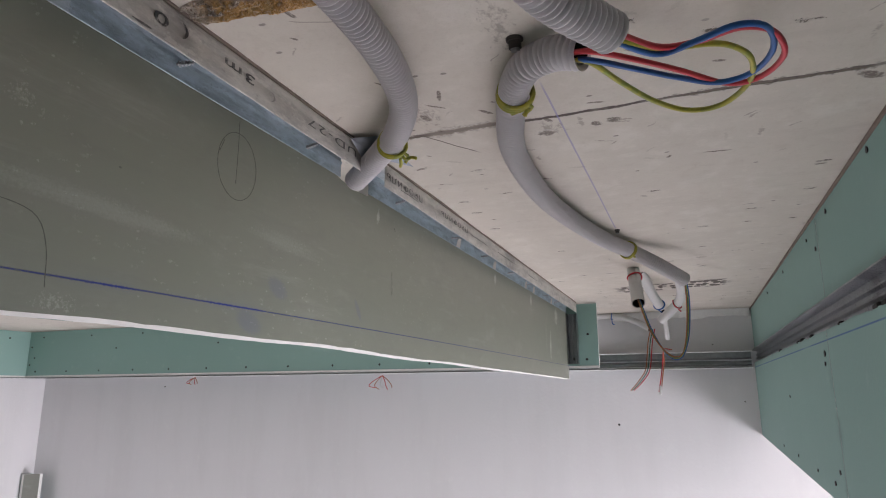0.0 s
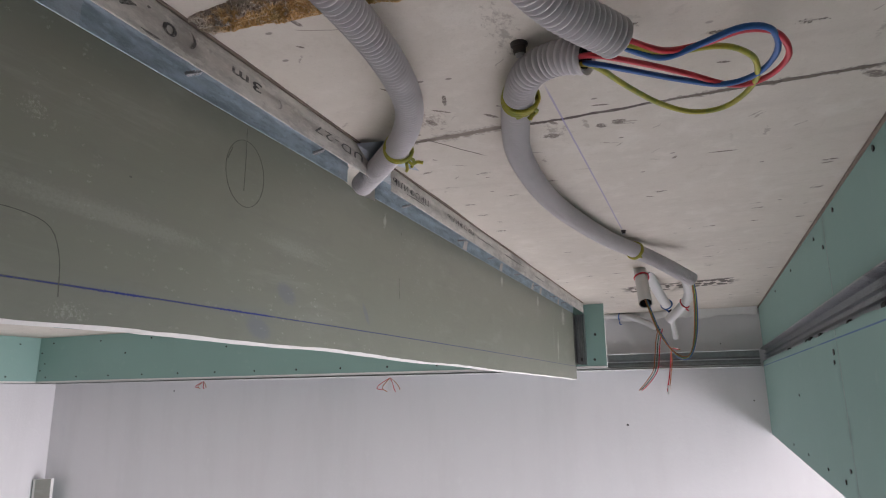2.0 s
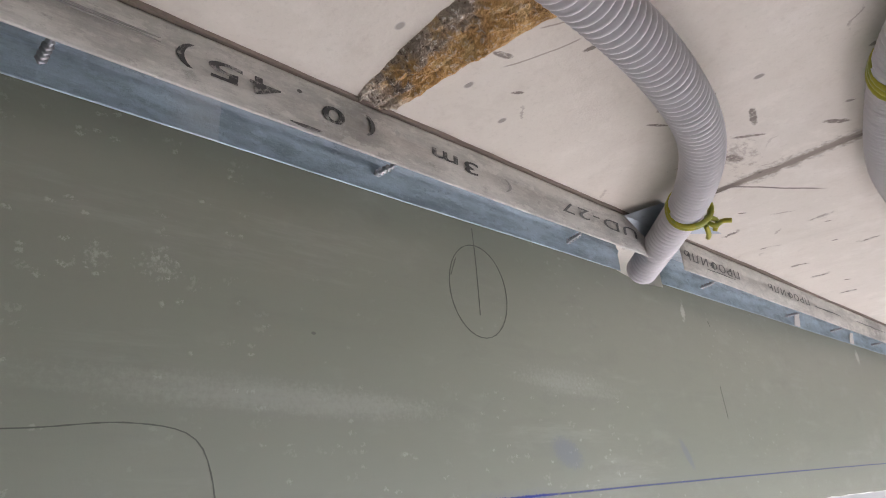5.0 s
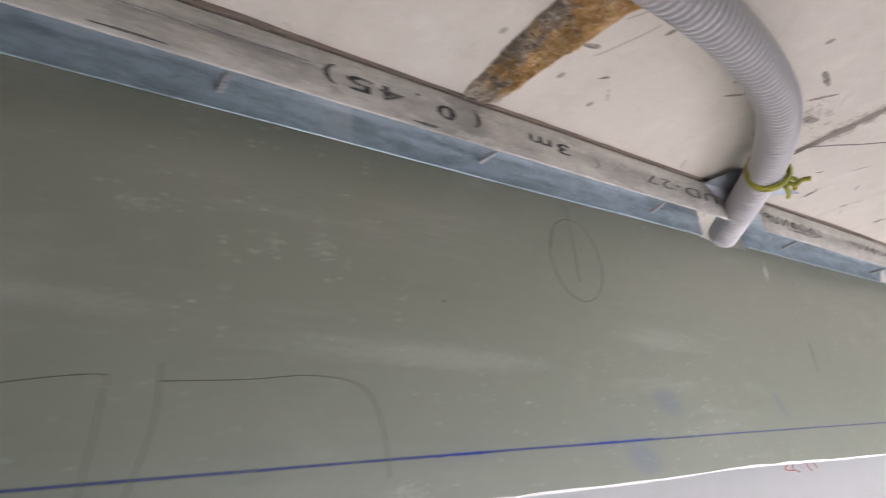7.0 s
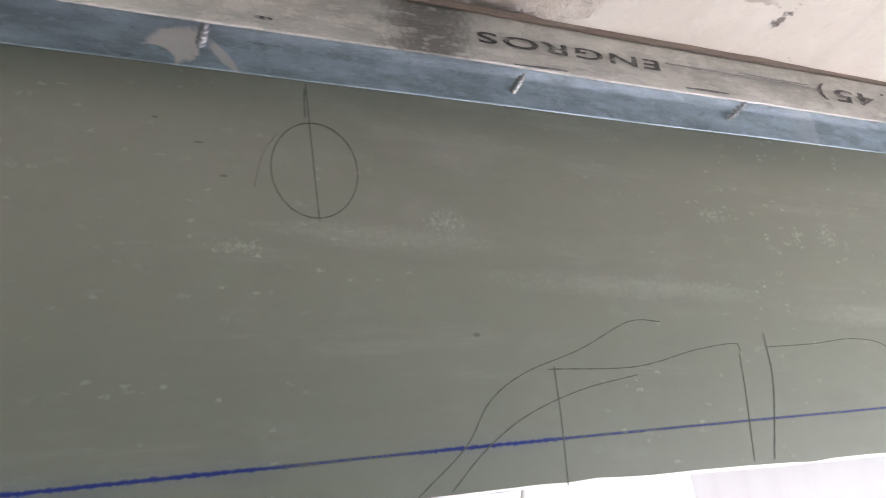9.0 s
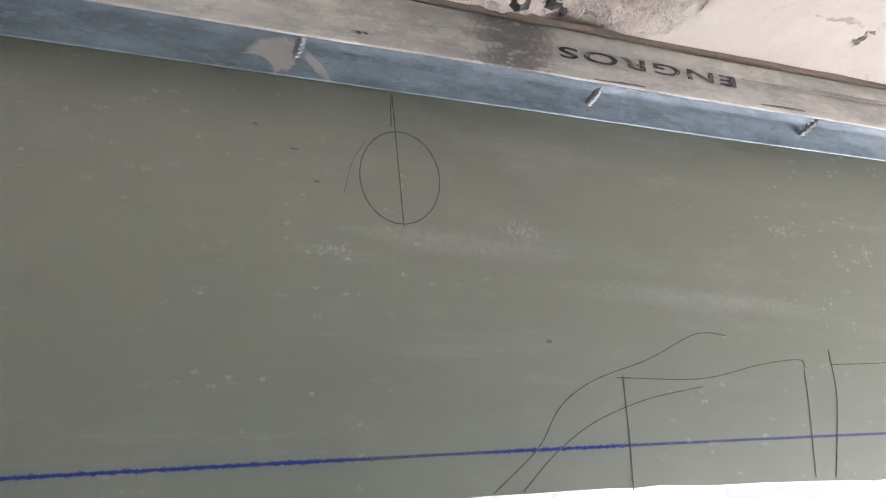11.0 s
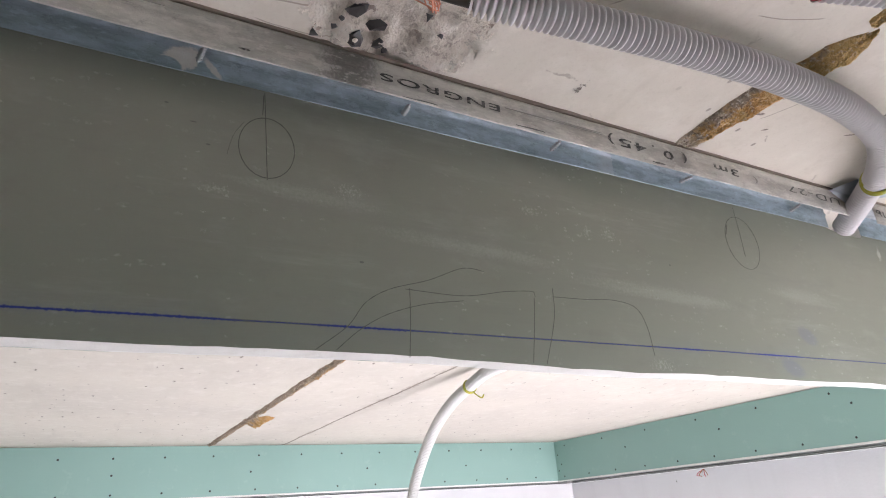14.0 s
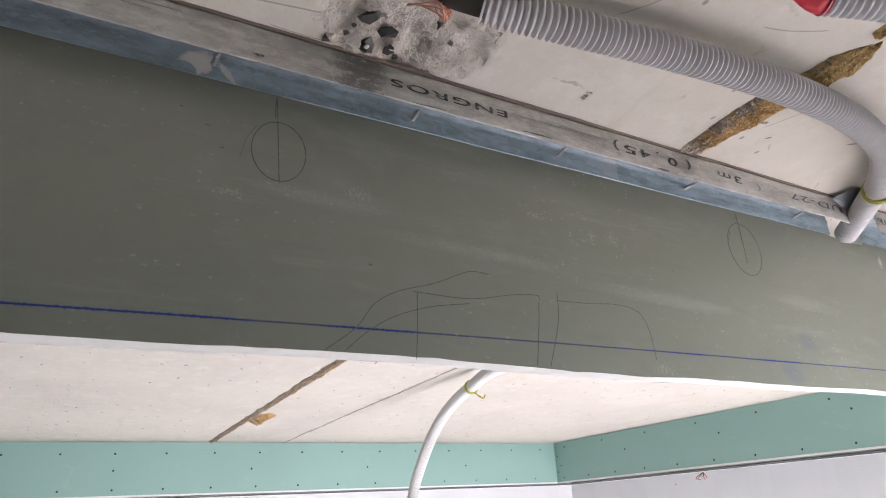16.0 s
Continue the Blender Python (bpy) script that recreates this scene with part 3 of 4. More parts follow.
def ceiling_mesh():
    """The slab's underside: a fine sheet with hollows over the niche, a coarse one elsewhere."""
    xs = np.r_[np.linspace(XL - 0.2, -0.02, 70), np.linspace(0.0, 0.48, 161), np.linspace(0.5, XW + 0.2, 10)]
    ys = np.r_[np.linspace(YB - 0.2, -0.25, 40), np.linspace(-0.23, 0.72, 318), np.linspace(0.73, YF + 0.2, 160)]
    gx, gy = np.meshgrid(xs, ys, indexing="ij")
    gz = np.zeros_like(gx)
    for i, a in enumerate(xs):
        for j, b in enumerate(ys):
            h = 0.0012 * noise.noise((a * 7, b * 7, 0)) + 0.0004 * noise.noise((a * 60, b * 60, 3))
            e = math.hypot((a - 0.062) / 0.040, (b - 0.066) / 0.052) + 0.35 * noise.noise((a * 45, b * 45, 7))
            if e < 1.15:                               # broken-out hollow round the conduit's mouth
                h += min(1.0, (1.15 - e) / 0.25) * (0.0035 + 0.007 * noise.noise((a * 60, b * 60, 1)) - 0.007 * abs(noise.noise((a * 130, b * 130, 2))) + 0.003 * noise.noise((a * 300, b * 300, 6)))
            gz[i, j] = CZ + h
    n, k = gx.shape
    verts = np.stack([gx, gy, gz], -1).reshape(-1, 3)
    idx = np.arange(n * k).reshape(n, k)
    faces = np.stack([idx[:-1, :-1], idx[:-1, 1:], idx[1:, 1:], idx[1:, :-1]], -1).reshape(-1, 4)
    me = bpy.data.meshes.new("ceiling")
    me.from_pydata(verts.tolist(), [], faces.tolist())
    me.materials.append(CEIL)
    me.polygons.foreach_set("use_smooth", [True] * len(faces))
    return me


tagged(new("ceiling", ceiling_mesh()), "raw concrete ceiling, primed beige, with nicks and a broken hollow", "ceiling", kind="structure")
tagged(part("roof_slab", box(XL - 0.2, XW + 0.2, YB - 0.2, YF + 0.2, CZ + 0.03, CZ + 0.2), SCREED), "concrete slab above the ceiling", "slab", kind="structure")
tagged(part("floor", box(XL - 0.2, XW + 0.2, YB - 0.2, YF + 0.2, -0.1, 0), SCREED), "grey cement screed floor", "floor", kind="structure")
tagged(part("wall_end", box(XL - 0.2, XW + 0.2, YF, YF + 0.2, 0, CZ + 0.03), WALL), "white plastered end wall with faint streaks", "wall", kind="structure")
tagged(part("wall_left", box(XL - 0.2, XL, YB, YF, 0, CZ + 0.03), WALL), "white plastered side wall", "wall", kind="structure")


def holed_wall(name, label, horizontal, at, a0, a1, h0, h1, o0, o1, p0, p1):
    """A wall with one opening through it."""
    bm = bmesh.new()
    for u0, u1, v0, v1 in ((a0, o0, h0, h1), (o1, a1, h0, h1), (o0, o1, h0, p0), (o0, o1, p1, h1)):
        t = box(at, at + 0.2, u0, u1, v0, v1) if horizontal else box(u0, u1, at - 0.2, at, v0, v1)
        me = bpy.data.meshes.new("tmp")
        t.to_mesh(me)
        t.free()
        bm.from_mesh(me)
        bpy.data.meshes.remove(me)
    tagged(part(name, bm, WALL), label, "wall", kind="structure")


holed_wall("wall_window", "white plastered wall with a wide window opening", True, XW, YB, YF, 0, CZ + 0.03, 0.62, 1.72, 0.70, 2.36)
# unseen wall, kept close and green to dim bounce on the near panel
tagged(part("wall_back", box(XL - 0.2, XW + 0.2, YB - 0.2, YB, 0, CZ + 0.03), GREEN), "unseen back wall, added close and green to cut bounced light", "wall", kind="structure")


# unseen dark walls, added to keep light off the panel's near end
tagged(part("shade_wall_niche", box(0.06, 0.66, -0.52, -0.40, 0, CZ - 0.003), SHADE_WALL), "unseen dark wall added behind the niche to block light", "wall", kind="structure")
tagged(part("shade_wall_bay", box(0.66, XW - 0.003, -0.52, 0.56, 0, CZ - 0.003), SHADE_WALL), "unseen dark pier added beside the window bay to block light", "wall", kind="structure")


def pane(name, m, w, h):
    bm = bmesh.new()
    for a, b, c, d in ((-w / 2, w / 2, -h / 2, -h / 2 + 0.06), (-w / 2, w / 2, h / 2 - 0.06, h / 2), (-w / 2, -w / 2 + 0.06, -h / 2 + 0.06, h / 2 - 0.06),
                       (w / 2 - 0.06, w / 2, -h / 2 + 0.06, h / 2 - 0.06), (-0.04, 0.04, -h / 2 + 0.06, h / 2 - 0.06)):
        t = box(a, b, -0.03, 0.03, c, d, 0.004)
        me = bpy.data.meshes.new("tmp")
        t.to_mesh(me)
        t.free()
        bm.from_mesh(me)
        bpy.data.meshes.remove(me)
    ob = tagged(part(name, bm, PVC_WHITE), "white plastic window frame in its opening", "window", kind="structure")
    ob.matrix_world = m
    return ob


pane("window_1", pose(XW + 0.16, 1.17, 1.53, 0, 0, 90), 1.09, 1.65)


# ---- boards ----
def board(name, label, outline, axis, at, thick, front, parent=None, back=None, slope=0.0):
    """A plasterboard from its outline in (u, z): paper in front and behind, gypsum on the cut edges. axis: the normal."""
    bm = bmesh.new()
    def place(u, z, d):
        return (at + d, u, CZ + z) if axis == "x" else (u, at + d, CZ + z)
    a = [bm.verts.new(place(u, z + (slope * (1 + 0.6 * noise.noise((u * 35, 7, 7))) if z < -0.15 else 0), 0)) for u, z in outline]
    b = [bm.verts.new(place(u, z, thick)) for u, z in outline]
    f0, f1 = bm.faces.new(a), bm.faces.new(b[::-1])
    for k in range(len(a)):
        j = (k + 1) % len(a)
        bm.faces.new((a[k], b[k], b[j], a[j])).material_index = 1
    f1.material_index = 2
    bmesh.ops.triangulate(bm, faces=[f0, f1])
    bmesh.ops.recalc_face_normals(bm, faces=bm.faces[:])
    return part(name, bm, (front, GYPSUM, back or GREEN), parent, label)


SCREW_HEAD = head(0.0035, 0.0016, 10)
ME_HEAD = bpy.data.meshes.new("screw_head")
SCREW_HEAD.to_mesh(ME_HEAD)
SCREW_HEAD.free()
ME_HEAD.materials.append(BLACK)

# the hanging panel: bottom edge cut by hand, a notch for the conduit at the top
panel = thing("drywall_panel", "grey-green back of a plasterboard panel with pencil and chalk lines", "drywall panel")
PANEL_END = 1.765
low = []
for y in np.arange(-0.95, PANEL_END + 0.001, 0.012):
    wave = 0.0022 * noise.noise((y * 6, 0, 0)) + 0.0006 * noise.noise((y * 60, 0, 5))
    low.append((y, -0.1895 - 0.0085 * max(0.0, (y - 0.55) / 1.2) + wave))
outline = [(-0.95, -0.002), *low, (PANEL_END, -0.002), (0.640, -0.002), (0.636, -0.0295), (0.604, -0.0315), (0.574, -0.0275), (0.572, -0.002)]
board("board", "", outline, "x", 0.0, -0.0125, BACK, panel, slope=0.0013)
# pencil circles and strokes, then the sketched outlines
for pts in (oval(0.005, -0.0665, 0.0165, 0.0205), [(0.002, -0.028), (0.0035, -0.05), (0.006, -0.088)], [(0.0015, -0.030), (0.0015, -0.044)],
                        oval(0.431, -0.0655, 0.0215, 0.0255), [(0.430, -0.030), (0.4305, -0.052), (0.430, -0.079)], [(0.4155, -0.050), (0.411, -0.060)]):
    part("pencil_line", ribbon(pts, 0.0005, 0.0002), GRAPHITE, panel, "thin grey pencil line")
part("pencil_line", ribbon([(-0.009, -0.052), (-0.0145, -0.062), (-0.0175, -0.076)], 0.00022, 0.0002), GRAPHITE, panel, "faint pencil stroke")
for pts in ([(0.092, -0.146), (0.133, -0.1462), (0.165, -0.140), (0.188, -0.1375), (0.190, -0.141)], [(0.095, -0.145), (0.0945, -0.166), (0.093, -0.1885)],
            [(0.189, -0.142), (0.187, -0.158), (0.182, -0.187)], [(0.206, -0.133), (0.204, -0.155), (0.193, -0.187)],
            [(0.205, -0.1395), (0.235, -0.1385), (0.262, -0.1365), (0.283, -0.1405), (0.291, -0.155), (0.293, -0.176)],
            [(0.048, -0.1865), (0.062, -0.174), (0.080, -0.163), (0.105, -0.1545), (0.133, -0.1495)],
            [(0.036, -0.187), (0.055, -0.172), (0.066, -0.157), (0.082, -0.147), (0.108, -0.1385), (0.130, -0.1285), (0.140, -0.1265), (0.150, -0.1275)],
            [(0.695, -0.10), (0.696, -0.125)], [(0.70, -0.048), (0.702, -0.052)]):
    part("pencil_line", ribbon(pts, 0.00044, 0.0002), GRAPHITE, panel, "thin grey pencil line")

# ---- steel track that carries the panel ----
track = thing("ceiling_track", "galvanised steel channel on the ceiling above the panel, printed lettering", "metal profile", group="ceiling tracks")
track_far = thing("ceiling_track", "galvanised steel channel, second length beyond the conduit, plaster smeared", "metal profile", group="ceiling tracks")


def strip(y0, y1, section, thick=0.0006, dent=0.0):
    """A rolled steel strip along y: its section is a line of (x, z), given thickness and a slight unevenness."""
    bm = bmesh.new()
    ys = np.linspace(y0, y1, max(2, int((y1 - y0) / 0.02)))
    rings = [[bm.verts.new((x + dent * noise.noise((y * 9, x * 40, z * 40)), y, CZ + z + 0.6 * dent * noise.noise((y * 8, 3, z * 30)))) for x, z in section] for y in ys]
    for a, b in zip(rings, rings[1:]):
        for k in range(len(section) - 1):
            bm.faces.new((a[k], a[k + 1], b[k + 1], b[k]))
    bmesh.ops.recalc_face_normals(bm, faces=bm.faces[:])
    bmesh.ops.solidify(bm, geom=bm.faces[:], thickness=thick)
    return bm


NEAR = [(0.0262, -0.0024), (0.0276, -0.0027), (0.0280, -0.0038), (0.0280, -0.0105), (0.0276, -0.0120), (0.0280, -0.0135), (0.0280, -0.0265), (0.0276, -0.0274)]
FAR = [(0.0022, -0.0024), (0.0011, -0.0034), (0.0009, -0.0110), (0.0021, -0.0130), (0.0009, -0.0150), (0.0009, -0.0265), (0.0010, -0.0274)]
WEB = [(0.0022, -0.0024), (0.0090, -0.0024), (0.0110, -0.0036), (0.0170, -0.0036), (0.0190, -0.0024), (0.0262, -0.0024)]
for owner, n0, n1, f0, f1 in ((track, -0.95, 0.588, -0.95, 0.577), (track_far, 0.619, 1.76, 0.634, 1.76)):
    part("near_flange", strip(n0, n1, NEAR, dent=0.0006), STEEL_OUT, owner, smooth=True)
    part("far_flange", strip(f0, f1, FAR, 0.0003, dent=0.0004), STEEL_IN, owner, smooth=True)
    part("web", strip(min(n0, f0), max(n1, f1), WEB), STEEL, owner)
    # dark strip paints the shadow line between flange and ceiling
    part("gap_shade_strip", box(0.0262, 0.0284, n0, n1, CZ - 0.0016, CZ + 0.001), GAP_SHADE, owner, "dark strip standing in for the shaded gap above the profile")
# torn tab of the near flange, folded up beside the conduit
bm = bmesh.new()
tab = [bm.verts.new((x, y, CZ + z)) for x, y, z in ((0.0288, 0.545, -0.004), (0.0288, 0.589, -0.024), (0.041, 0.582, -0.013), (0.056, 0.626, -0.008), (0.054, 0.552, -0.003))]
for t in ((0, 1, 2), (0, 2, 4), (2, 3, 4)):
    bm.faces.new([tab[k] for k in t])
bmesh.ops.solidify(bm, geom=bm.faces[:], thickness=0.0006)
part("folded_tab", bm, BRIGHT, track, "bright torn tab of steel bent outwards")

X_TEXT, FAINT = 0.0287, plain("faint_ink", (0.27, 0.255, 0.24))
for text, size, y, z, length in (("ENGROS", 0.0076, 0.1575, -0.0150, 0.0905), ("(", 0.0105, 0.3435, -0.0142, 0.005), ("0", 0.0105, 0.3275, -0.0148, 0.0110), (".", 0.0105, 0.3070, -0.0128, 0.0024),
                                 ("4", 0.0105, 0.2975, -0.0148, 0.0130), ("5", 0.0105, 0.2815, -0.0148, 0.0130), (")", 0.0105, 0.2630, -0.0148, 0.006), ("3m", 0.0095, 0.408, -0.0140, 0.031)):
    letters(text, size, track, y, z, X_TEXT, length)
letters("UD-27", 0.0095, track, 0.557, -0.0145, X_TEXT, 0.080, WORN)
letters("(", 0.008, track, 0.433, -0.0170, X_TEXT, 0.005, FAINT)
letters("ПРОФИЛЬ", 0.0095, track_far, 0.713, -0.0145, X_TEXT, 0.092, WORN)
letters("ПРОФИЛЬ", 0.0085, track_far, 0.873, -0.0135, X_TEXT, 0.100, WORN)


def scuff(y0, y1, z, high, seed, material, owner, label, x=X_TEXT, lean=0.0):
    """A thin ragged streak rubbed on the profile's near face."""
    bm = bmesh.new()
    rows = []
    for y in np.arange(y0, y1, 0.0016):
        u = (y - y0) / (y1 - y0)
        h = high * (0.25 + 0.75 * math.sin(math.pi * u)) * (0.55 + 0.9 * abs(noise.noise((y * 130, seed, 0))))
        c = z + lean * (y - y0) + 0.0006 * noise.noise((y * 45, seed, 3))
        rows.append([bm.verts.new((x + d, y, CZ + c + k * h / 2)) for d, k in ((-0.0005, -1), (0.0, -0.7), (0.0, 0.7), (-0.0005, 1))])
    for a, b in zip(rows, rows[1:]):
        for k in range(3):
            bm.faces.new((a[k], b[k], b[k + 1], a[k + 1]))
    bmesh.ops.recalc_face_normals(bm, faces=bm.faces[:])
    part("scuff", bm, material, owner, label)


for k, (y0, y1, z, high, ink) in enumerate(((0.162, 0.252, -0.0128, 0.0012, FAINT), (0.205, 0.252, -0.0115, 0.0010, FAINT), (0.302, 0.317, -0.0252, 0.0018, INK),
                                            (-0.020, -0.012, -0.0225, 0.0018, INK), (0.082, 0.108, -0.0262, 0.0008, WORN), (0.170, 0.196, -0.0250, 0.0010, WORN),
                                            (-0.10, -0.060, -0.0080, 0.0007, FAINT), (-0.16, -0.075, -0.0120, 0.0008, FAINT))):
    scuff(y0, y1, z, high, k * 3.7, ink, track, "dark rubbed streak")
for k, (y0, y1, z, high) in enumerate(((0.655, 0.705, -0.0200, 0.0009), (0.89, 0.97, -0.0150, 0.0016), (1.02, 1.14, -0.0135, 0.0018), (1.22, 1.30, -0.0160, 0.0016))):
    scuff(y0, y1, z, high, 50 + k, WORN, track_far, "worn print")


def screw_tip():
    """A drywall screw's threaded end that pokes out of the flange, along +x."""
    def radius(s):
        r = 0.0013 if s < 0.011 else 0.0013 * max(0.12, (0.0155 - s) / 0.0045)
        return (0.0008 + 0.0013 * (0.5 + 0.5 * math.cos(2 * math.pi * s / 0.0024)) ** 2.5) * (r / 0.0013)
    bm = tube([(0, 0, 0), (0.005, 0, 0), (0.010, 0, 0), (0.0155, 0, 0)], radius, 0.0003, 10)
    me = bpy.data.meshes.new("screw_tip")
    bm.to_mesh(me)
    bm.free()
    me.polygons.foreach_set("use_smooth", [True] * len(me.polygons))
    me.materials.append(ZINC)
    return me


TIP = screw_tip()
for k, y in enumerate((-0.33, -0.19, -0.038, 0.0955, 0.222, 0.364, 0.517)):
    mesh_at("screw_tip", TIP, track, pose(0.0005, y, CZ - 0.0195 + 0.001 * (k % 3), 0, -8 + 9 * (k % 2), 6 * (k % 3) - 4))
for k, y in enumerate((0.700, 0.882, 1.018, 1.176, 1.316, 1.477, 1.596)):
    mesh_at("screw_tip", TIP, track_far, pose(0.0005, y, CZ - 0.0195, 0, -5 + 6 * (k % 2), 5 * (k % 3) - 4))


def blob(points, thick, seed, name, material, parent, label=""):
    """A thin uneven smear on a flange, from a rough outline in (y, z)."""
    bm = bmesh.new()
    c = np.mean(points, 0)
    ring = []
    m = len(points) * 4
    for k in range(m):
        a, b = points[k // 4], points[(k // 4 + 1) % len(points)]
        u = (k % 4) / 4
        p = np.array(a) * (1 - u) + np.array(b) * u
        p = p + 0.0007 * np.array((noise.noise((k * 0.9, seed, 0)), noise.noise((k * 0.9, seed, 5))))
        ring.append(bm.verts.new((0.0024 if -0.0145 < p[1] < -0.0115 else 0.0017, p[0], CZ + p[1])))
    face = bm.faces.new(ring)
    bmesh.ops.triangulate(bm, faces=[face])
    bmesh.ops.recalc_face_normals(bm, faces=bm.faces[:])
    bmesh.ops.solidify(bm, geom=bm.faces[:], thickness=thick)
    part(name, bm, material, parent, label)


for y in (0.90, 1.08, 1.30, 1.37, 1.55):
    blob([(y, -0.027), (y + 0.01, -0.014), (y + 0.022, -0.012), (y + 0.016, -0.027)], 0.0006, y, "plaster_smear", PLASTER, track_far, "dried plaster smear")

# ---- far and side fascias, beam ----
fascia = thing("fascia_board", "green moisture-resistant plasterboard fascia across the end wall, dark screw heads", "fascia board", group="fascia boards")
Y1 = 1.778
edge = [(x, LEVEL + 0.0015 * noise.noise((x * 4, 0, 2))) for x in np.arange(-2.025, 0.0765, 0.05)] + [(0.0765, LEVEL)]
board("board", "", [(-2.025, -0.003), *edge, (0.0765, -0.003)], "y", Y1, 0.0125, GREEN, fascia)
for x, z in ([(-1.978 + 0.158 * k, -0.150) for k in range(13)] + [(-1.954 + 0.24 * k, -0.025) for k in range(9)] + [(-1.59, -0.073), (-1.147, -0.068), (-0.70, -0.06), (-0.3, -0.07),
             (-2.010, -0.06), (-2.012, -0.125), (-1.99, -0.10), (0.051, -0.083), (0.046, -0.148)]):
    mesh_at("screw_head", ME_HEAD, fascia, pose(x, Y1 - 0.0006, CZ + z, 90))
part("cut_edge", box(-2.024, 0.076, Y1 - 0.0012, Y1 + 0.006, CZ + LEVEL - 0.003, CZ + LEVEL + 0.0025), GYPSUM, fascia, "white cut lower edge")
side = thing("fascia_board", "green moisture-resistant plasterboard fascia along the side wall, dark screw heads", "fascia board", group="fascia boards")
XS = -2.026
board("board", "", [(YB + 0.05, -0.003), (YB + 0.05, LEVEL), (Y1 + 0.0125, LEVEL), (Y1 + 0.0125, -0.003)], "x", XS, -0.0125, GREEN, side)
for y, z in ([(1.70 - 0.152 * k, -0.030 - 0.0008 * k) for k in range(18)] + [(1.66 - 0.148 * k, -0.148) for k in range(18)] + [(1.319 - 0.43 * k, -0.09) for k in range(6)]):
    mesh_at("screw_head", ME_HEAD, side, pose(XS + 0.0006, y, CZ + z, 0, 90))


part("cut_edge", box(XS - 0.006, XS + 0.0012, YB + 0.05, Y1 - 0.004, CZ + LEVEL - 0.003, CZ + LEVEL + 0.0025), GYPSUM, side, "white cut lower edge")


def wall_track(name, label, along, at, a0, a1, sign, z0=-0.121, z1=-0.168):
    """A ribbed steel channel on a wall, open towards the room."""
    ob = thing(name, label, "metal profile", group="wall tracks")
    depth = 0.027
    web = [(0.0008, z0), (0.0008, z0 - 0.018), (0.006, z0 - 0.022), (0.006, z0 - 0.026), (0.0008, z0 - 0.030), (0.0008, z1 + 0.010), (0.005, z1 + 0.007), (0.005, z1 + 0.004), (0.0008, z1)]
    top = [(0.0008, z0), (0.010, z0), (0.012, z0 - 0.001), (0.014, z0), (depth, z0), (depth + 0.001, z0 - 0.002)]
    bot = [(0.0008, z1), (0.010, z1), (0.012, z1 + 0.001), (0.014, z1), (depth, z1), (depth + 0.001, z1 + 0.002)]
    for nm, sec in (("web", web), ("top_flange", top), ("bottom_flange", bot)):
        p = part(nm, strip(a0, a1, [(d, z) for d, z in sec], dent=0.0003), STEEL_TRACK, None)
        p.matrix_world = Matrix.Translation((at, 0, 0)) @ Matrix.Diagonal((sign, 1, 1, 1)) if along == "y" else Matrix(((0, 1, 0, 0), (sign, 0, 0, at), (0, 0, 1, 0), (0, 0, 0, 1)))
        p.parent = ob
    # pale strips on lips and ribs put their highlights into the colour
    for z in (z0 - 0.001, z0 - 0.024, z1 + 0.006, z1):
        d = depth + 0.001 if z in (z0 - 0.001, z1) else 0.0065
        p = part("rolled_edge", strip(a0, a1, [(d - 0.001, z + 0.0016), (d + 0.0012, z + 0.0010), (d + 0.0016, z), (d + 0.0008, z - 0.0014), (d - 0.001, z - 0.0018)], dent=0.0003), EDGE_GLINT, None)
        p.matrix_world = Matrix.Translation((at, 0, 0)) @ Matrix.Diagonal((sign, 1, 1, 1)) if along == "y" else Matrix(((0, 1, 0, 0), (sign, 0, 0, at), (0, 0, 1, 0), (0, 0, 0, 1)))
        p.parent = ob
    return ob


wall_track("wall_track", "galvanised steel channel on the end wall at soffit height", "x", YF, XL + 0.01, XR - 0.011, -1)
wall_track("wall_track", "galvanised steel channel on the side wall at soffit height", "y", XL, YB + 0.1, YF - 0.03, 1)

beam = thing("pelmet_beam", "green plasterboard beam along the window side, with seam, screws and chalk line", "beam")
SEAM = 1.01
low_a = [(y, -0.349 - 0.022 * (2.08 - y) + 0.0008 * noise.noise((y * 20, 1, 1))) for y in np.arange(SEAM + 0.0004, YF, 0.06)] + [(YF - 0.001, -0.349)]
rag_a = [(y, -0.1535 + 0.0035 * noise.noise((y * 30, 4, 0))) for y in np.arange(YF - 0.001, SEAM + 0.0004, -0.012)] + [(SEAM + 0.0004, -0.154)]
low_b = [(y, -0.349 - 0.022 * (2.08 - y)) for y in np.arange(YB + 0.05, SEAM - 0.0004, 0.1)] + [(SEAM - 0.0004, -0.3725)]
rag_b = [(SEAM - 0.0004, -0.152)] + [(y, -0.1535 + 0.0035 * noise.noise((y * 30, 4, 0))) for y in np.arange(SEAM - 0.014, -0.2, -0.012)] + [(YB + 0.05, -0.153)]
board("lower_board", "", low_a + rag_a, "x", XR - 0.004, 0.0125, BEAM, beam)
board("lower_board", "", low_b + rag_b, "x", XR - 0.004, 0.0125, BEAM, beam)
board("upper_board", "", [(SEAM + 0.0004, -0.004), (SEAM + 0.0004, -0.116), (YF - 0.001, -0.116), (YF - 0.001, -0.004)], "x", XR, 0.0125, BEAM, beam)
board("upper_board", "", [(YB + 0.05, -0.004), (YB + 0.05, -0.116), (SEAM - 0.0004, -0.116), (SEAM - 0.0004, -0.004)], "x", XR, 0.0125, BEAM, beam)
part("core", box(XR + 0.014, XR + 0.16, YB + 0.05, YF - 0.001, CZ - 0.345, CZ - 0.002), GYPSUM, beam)
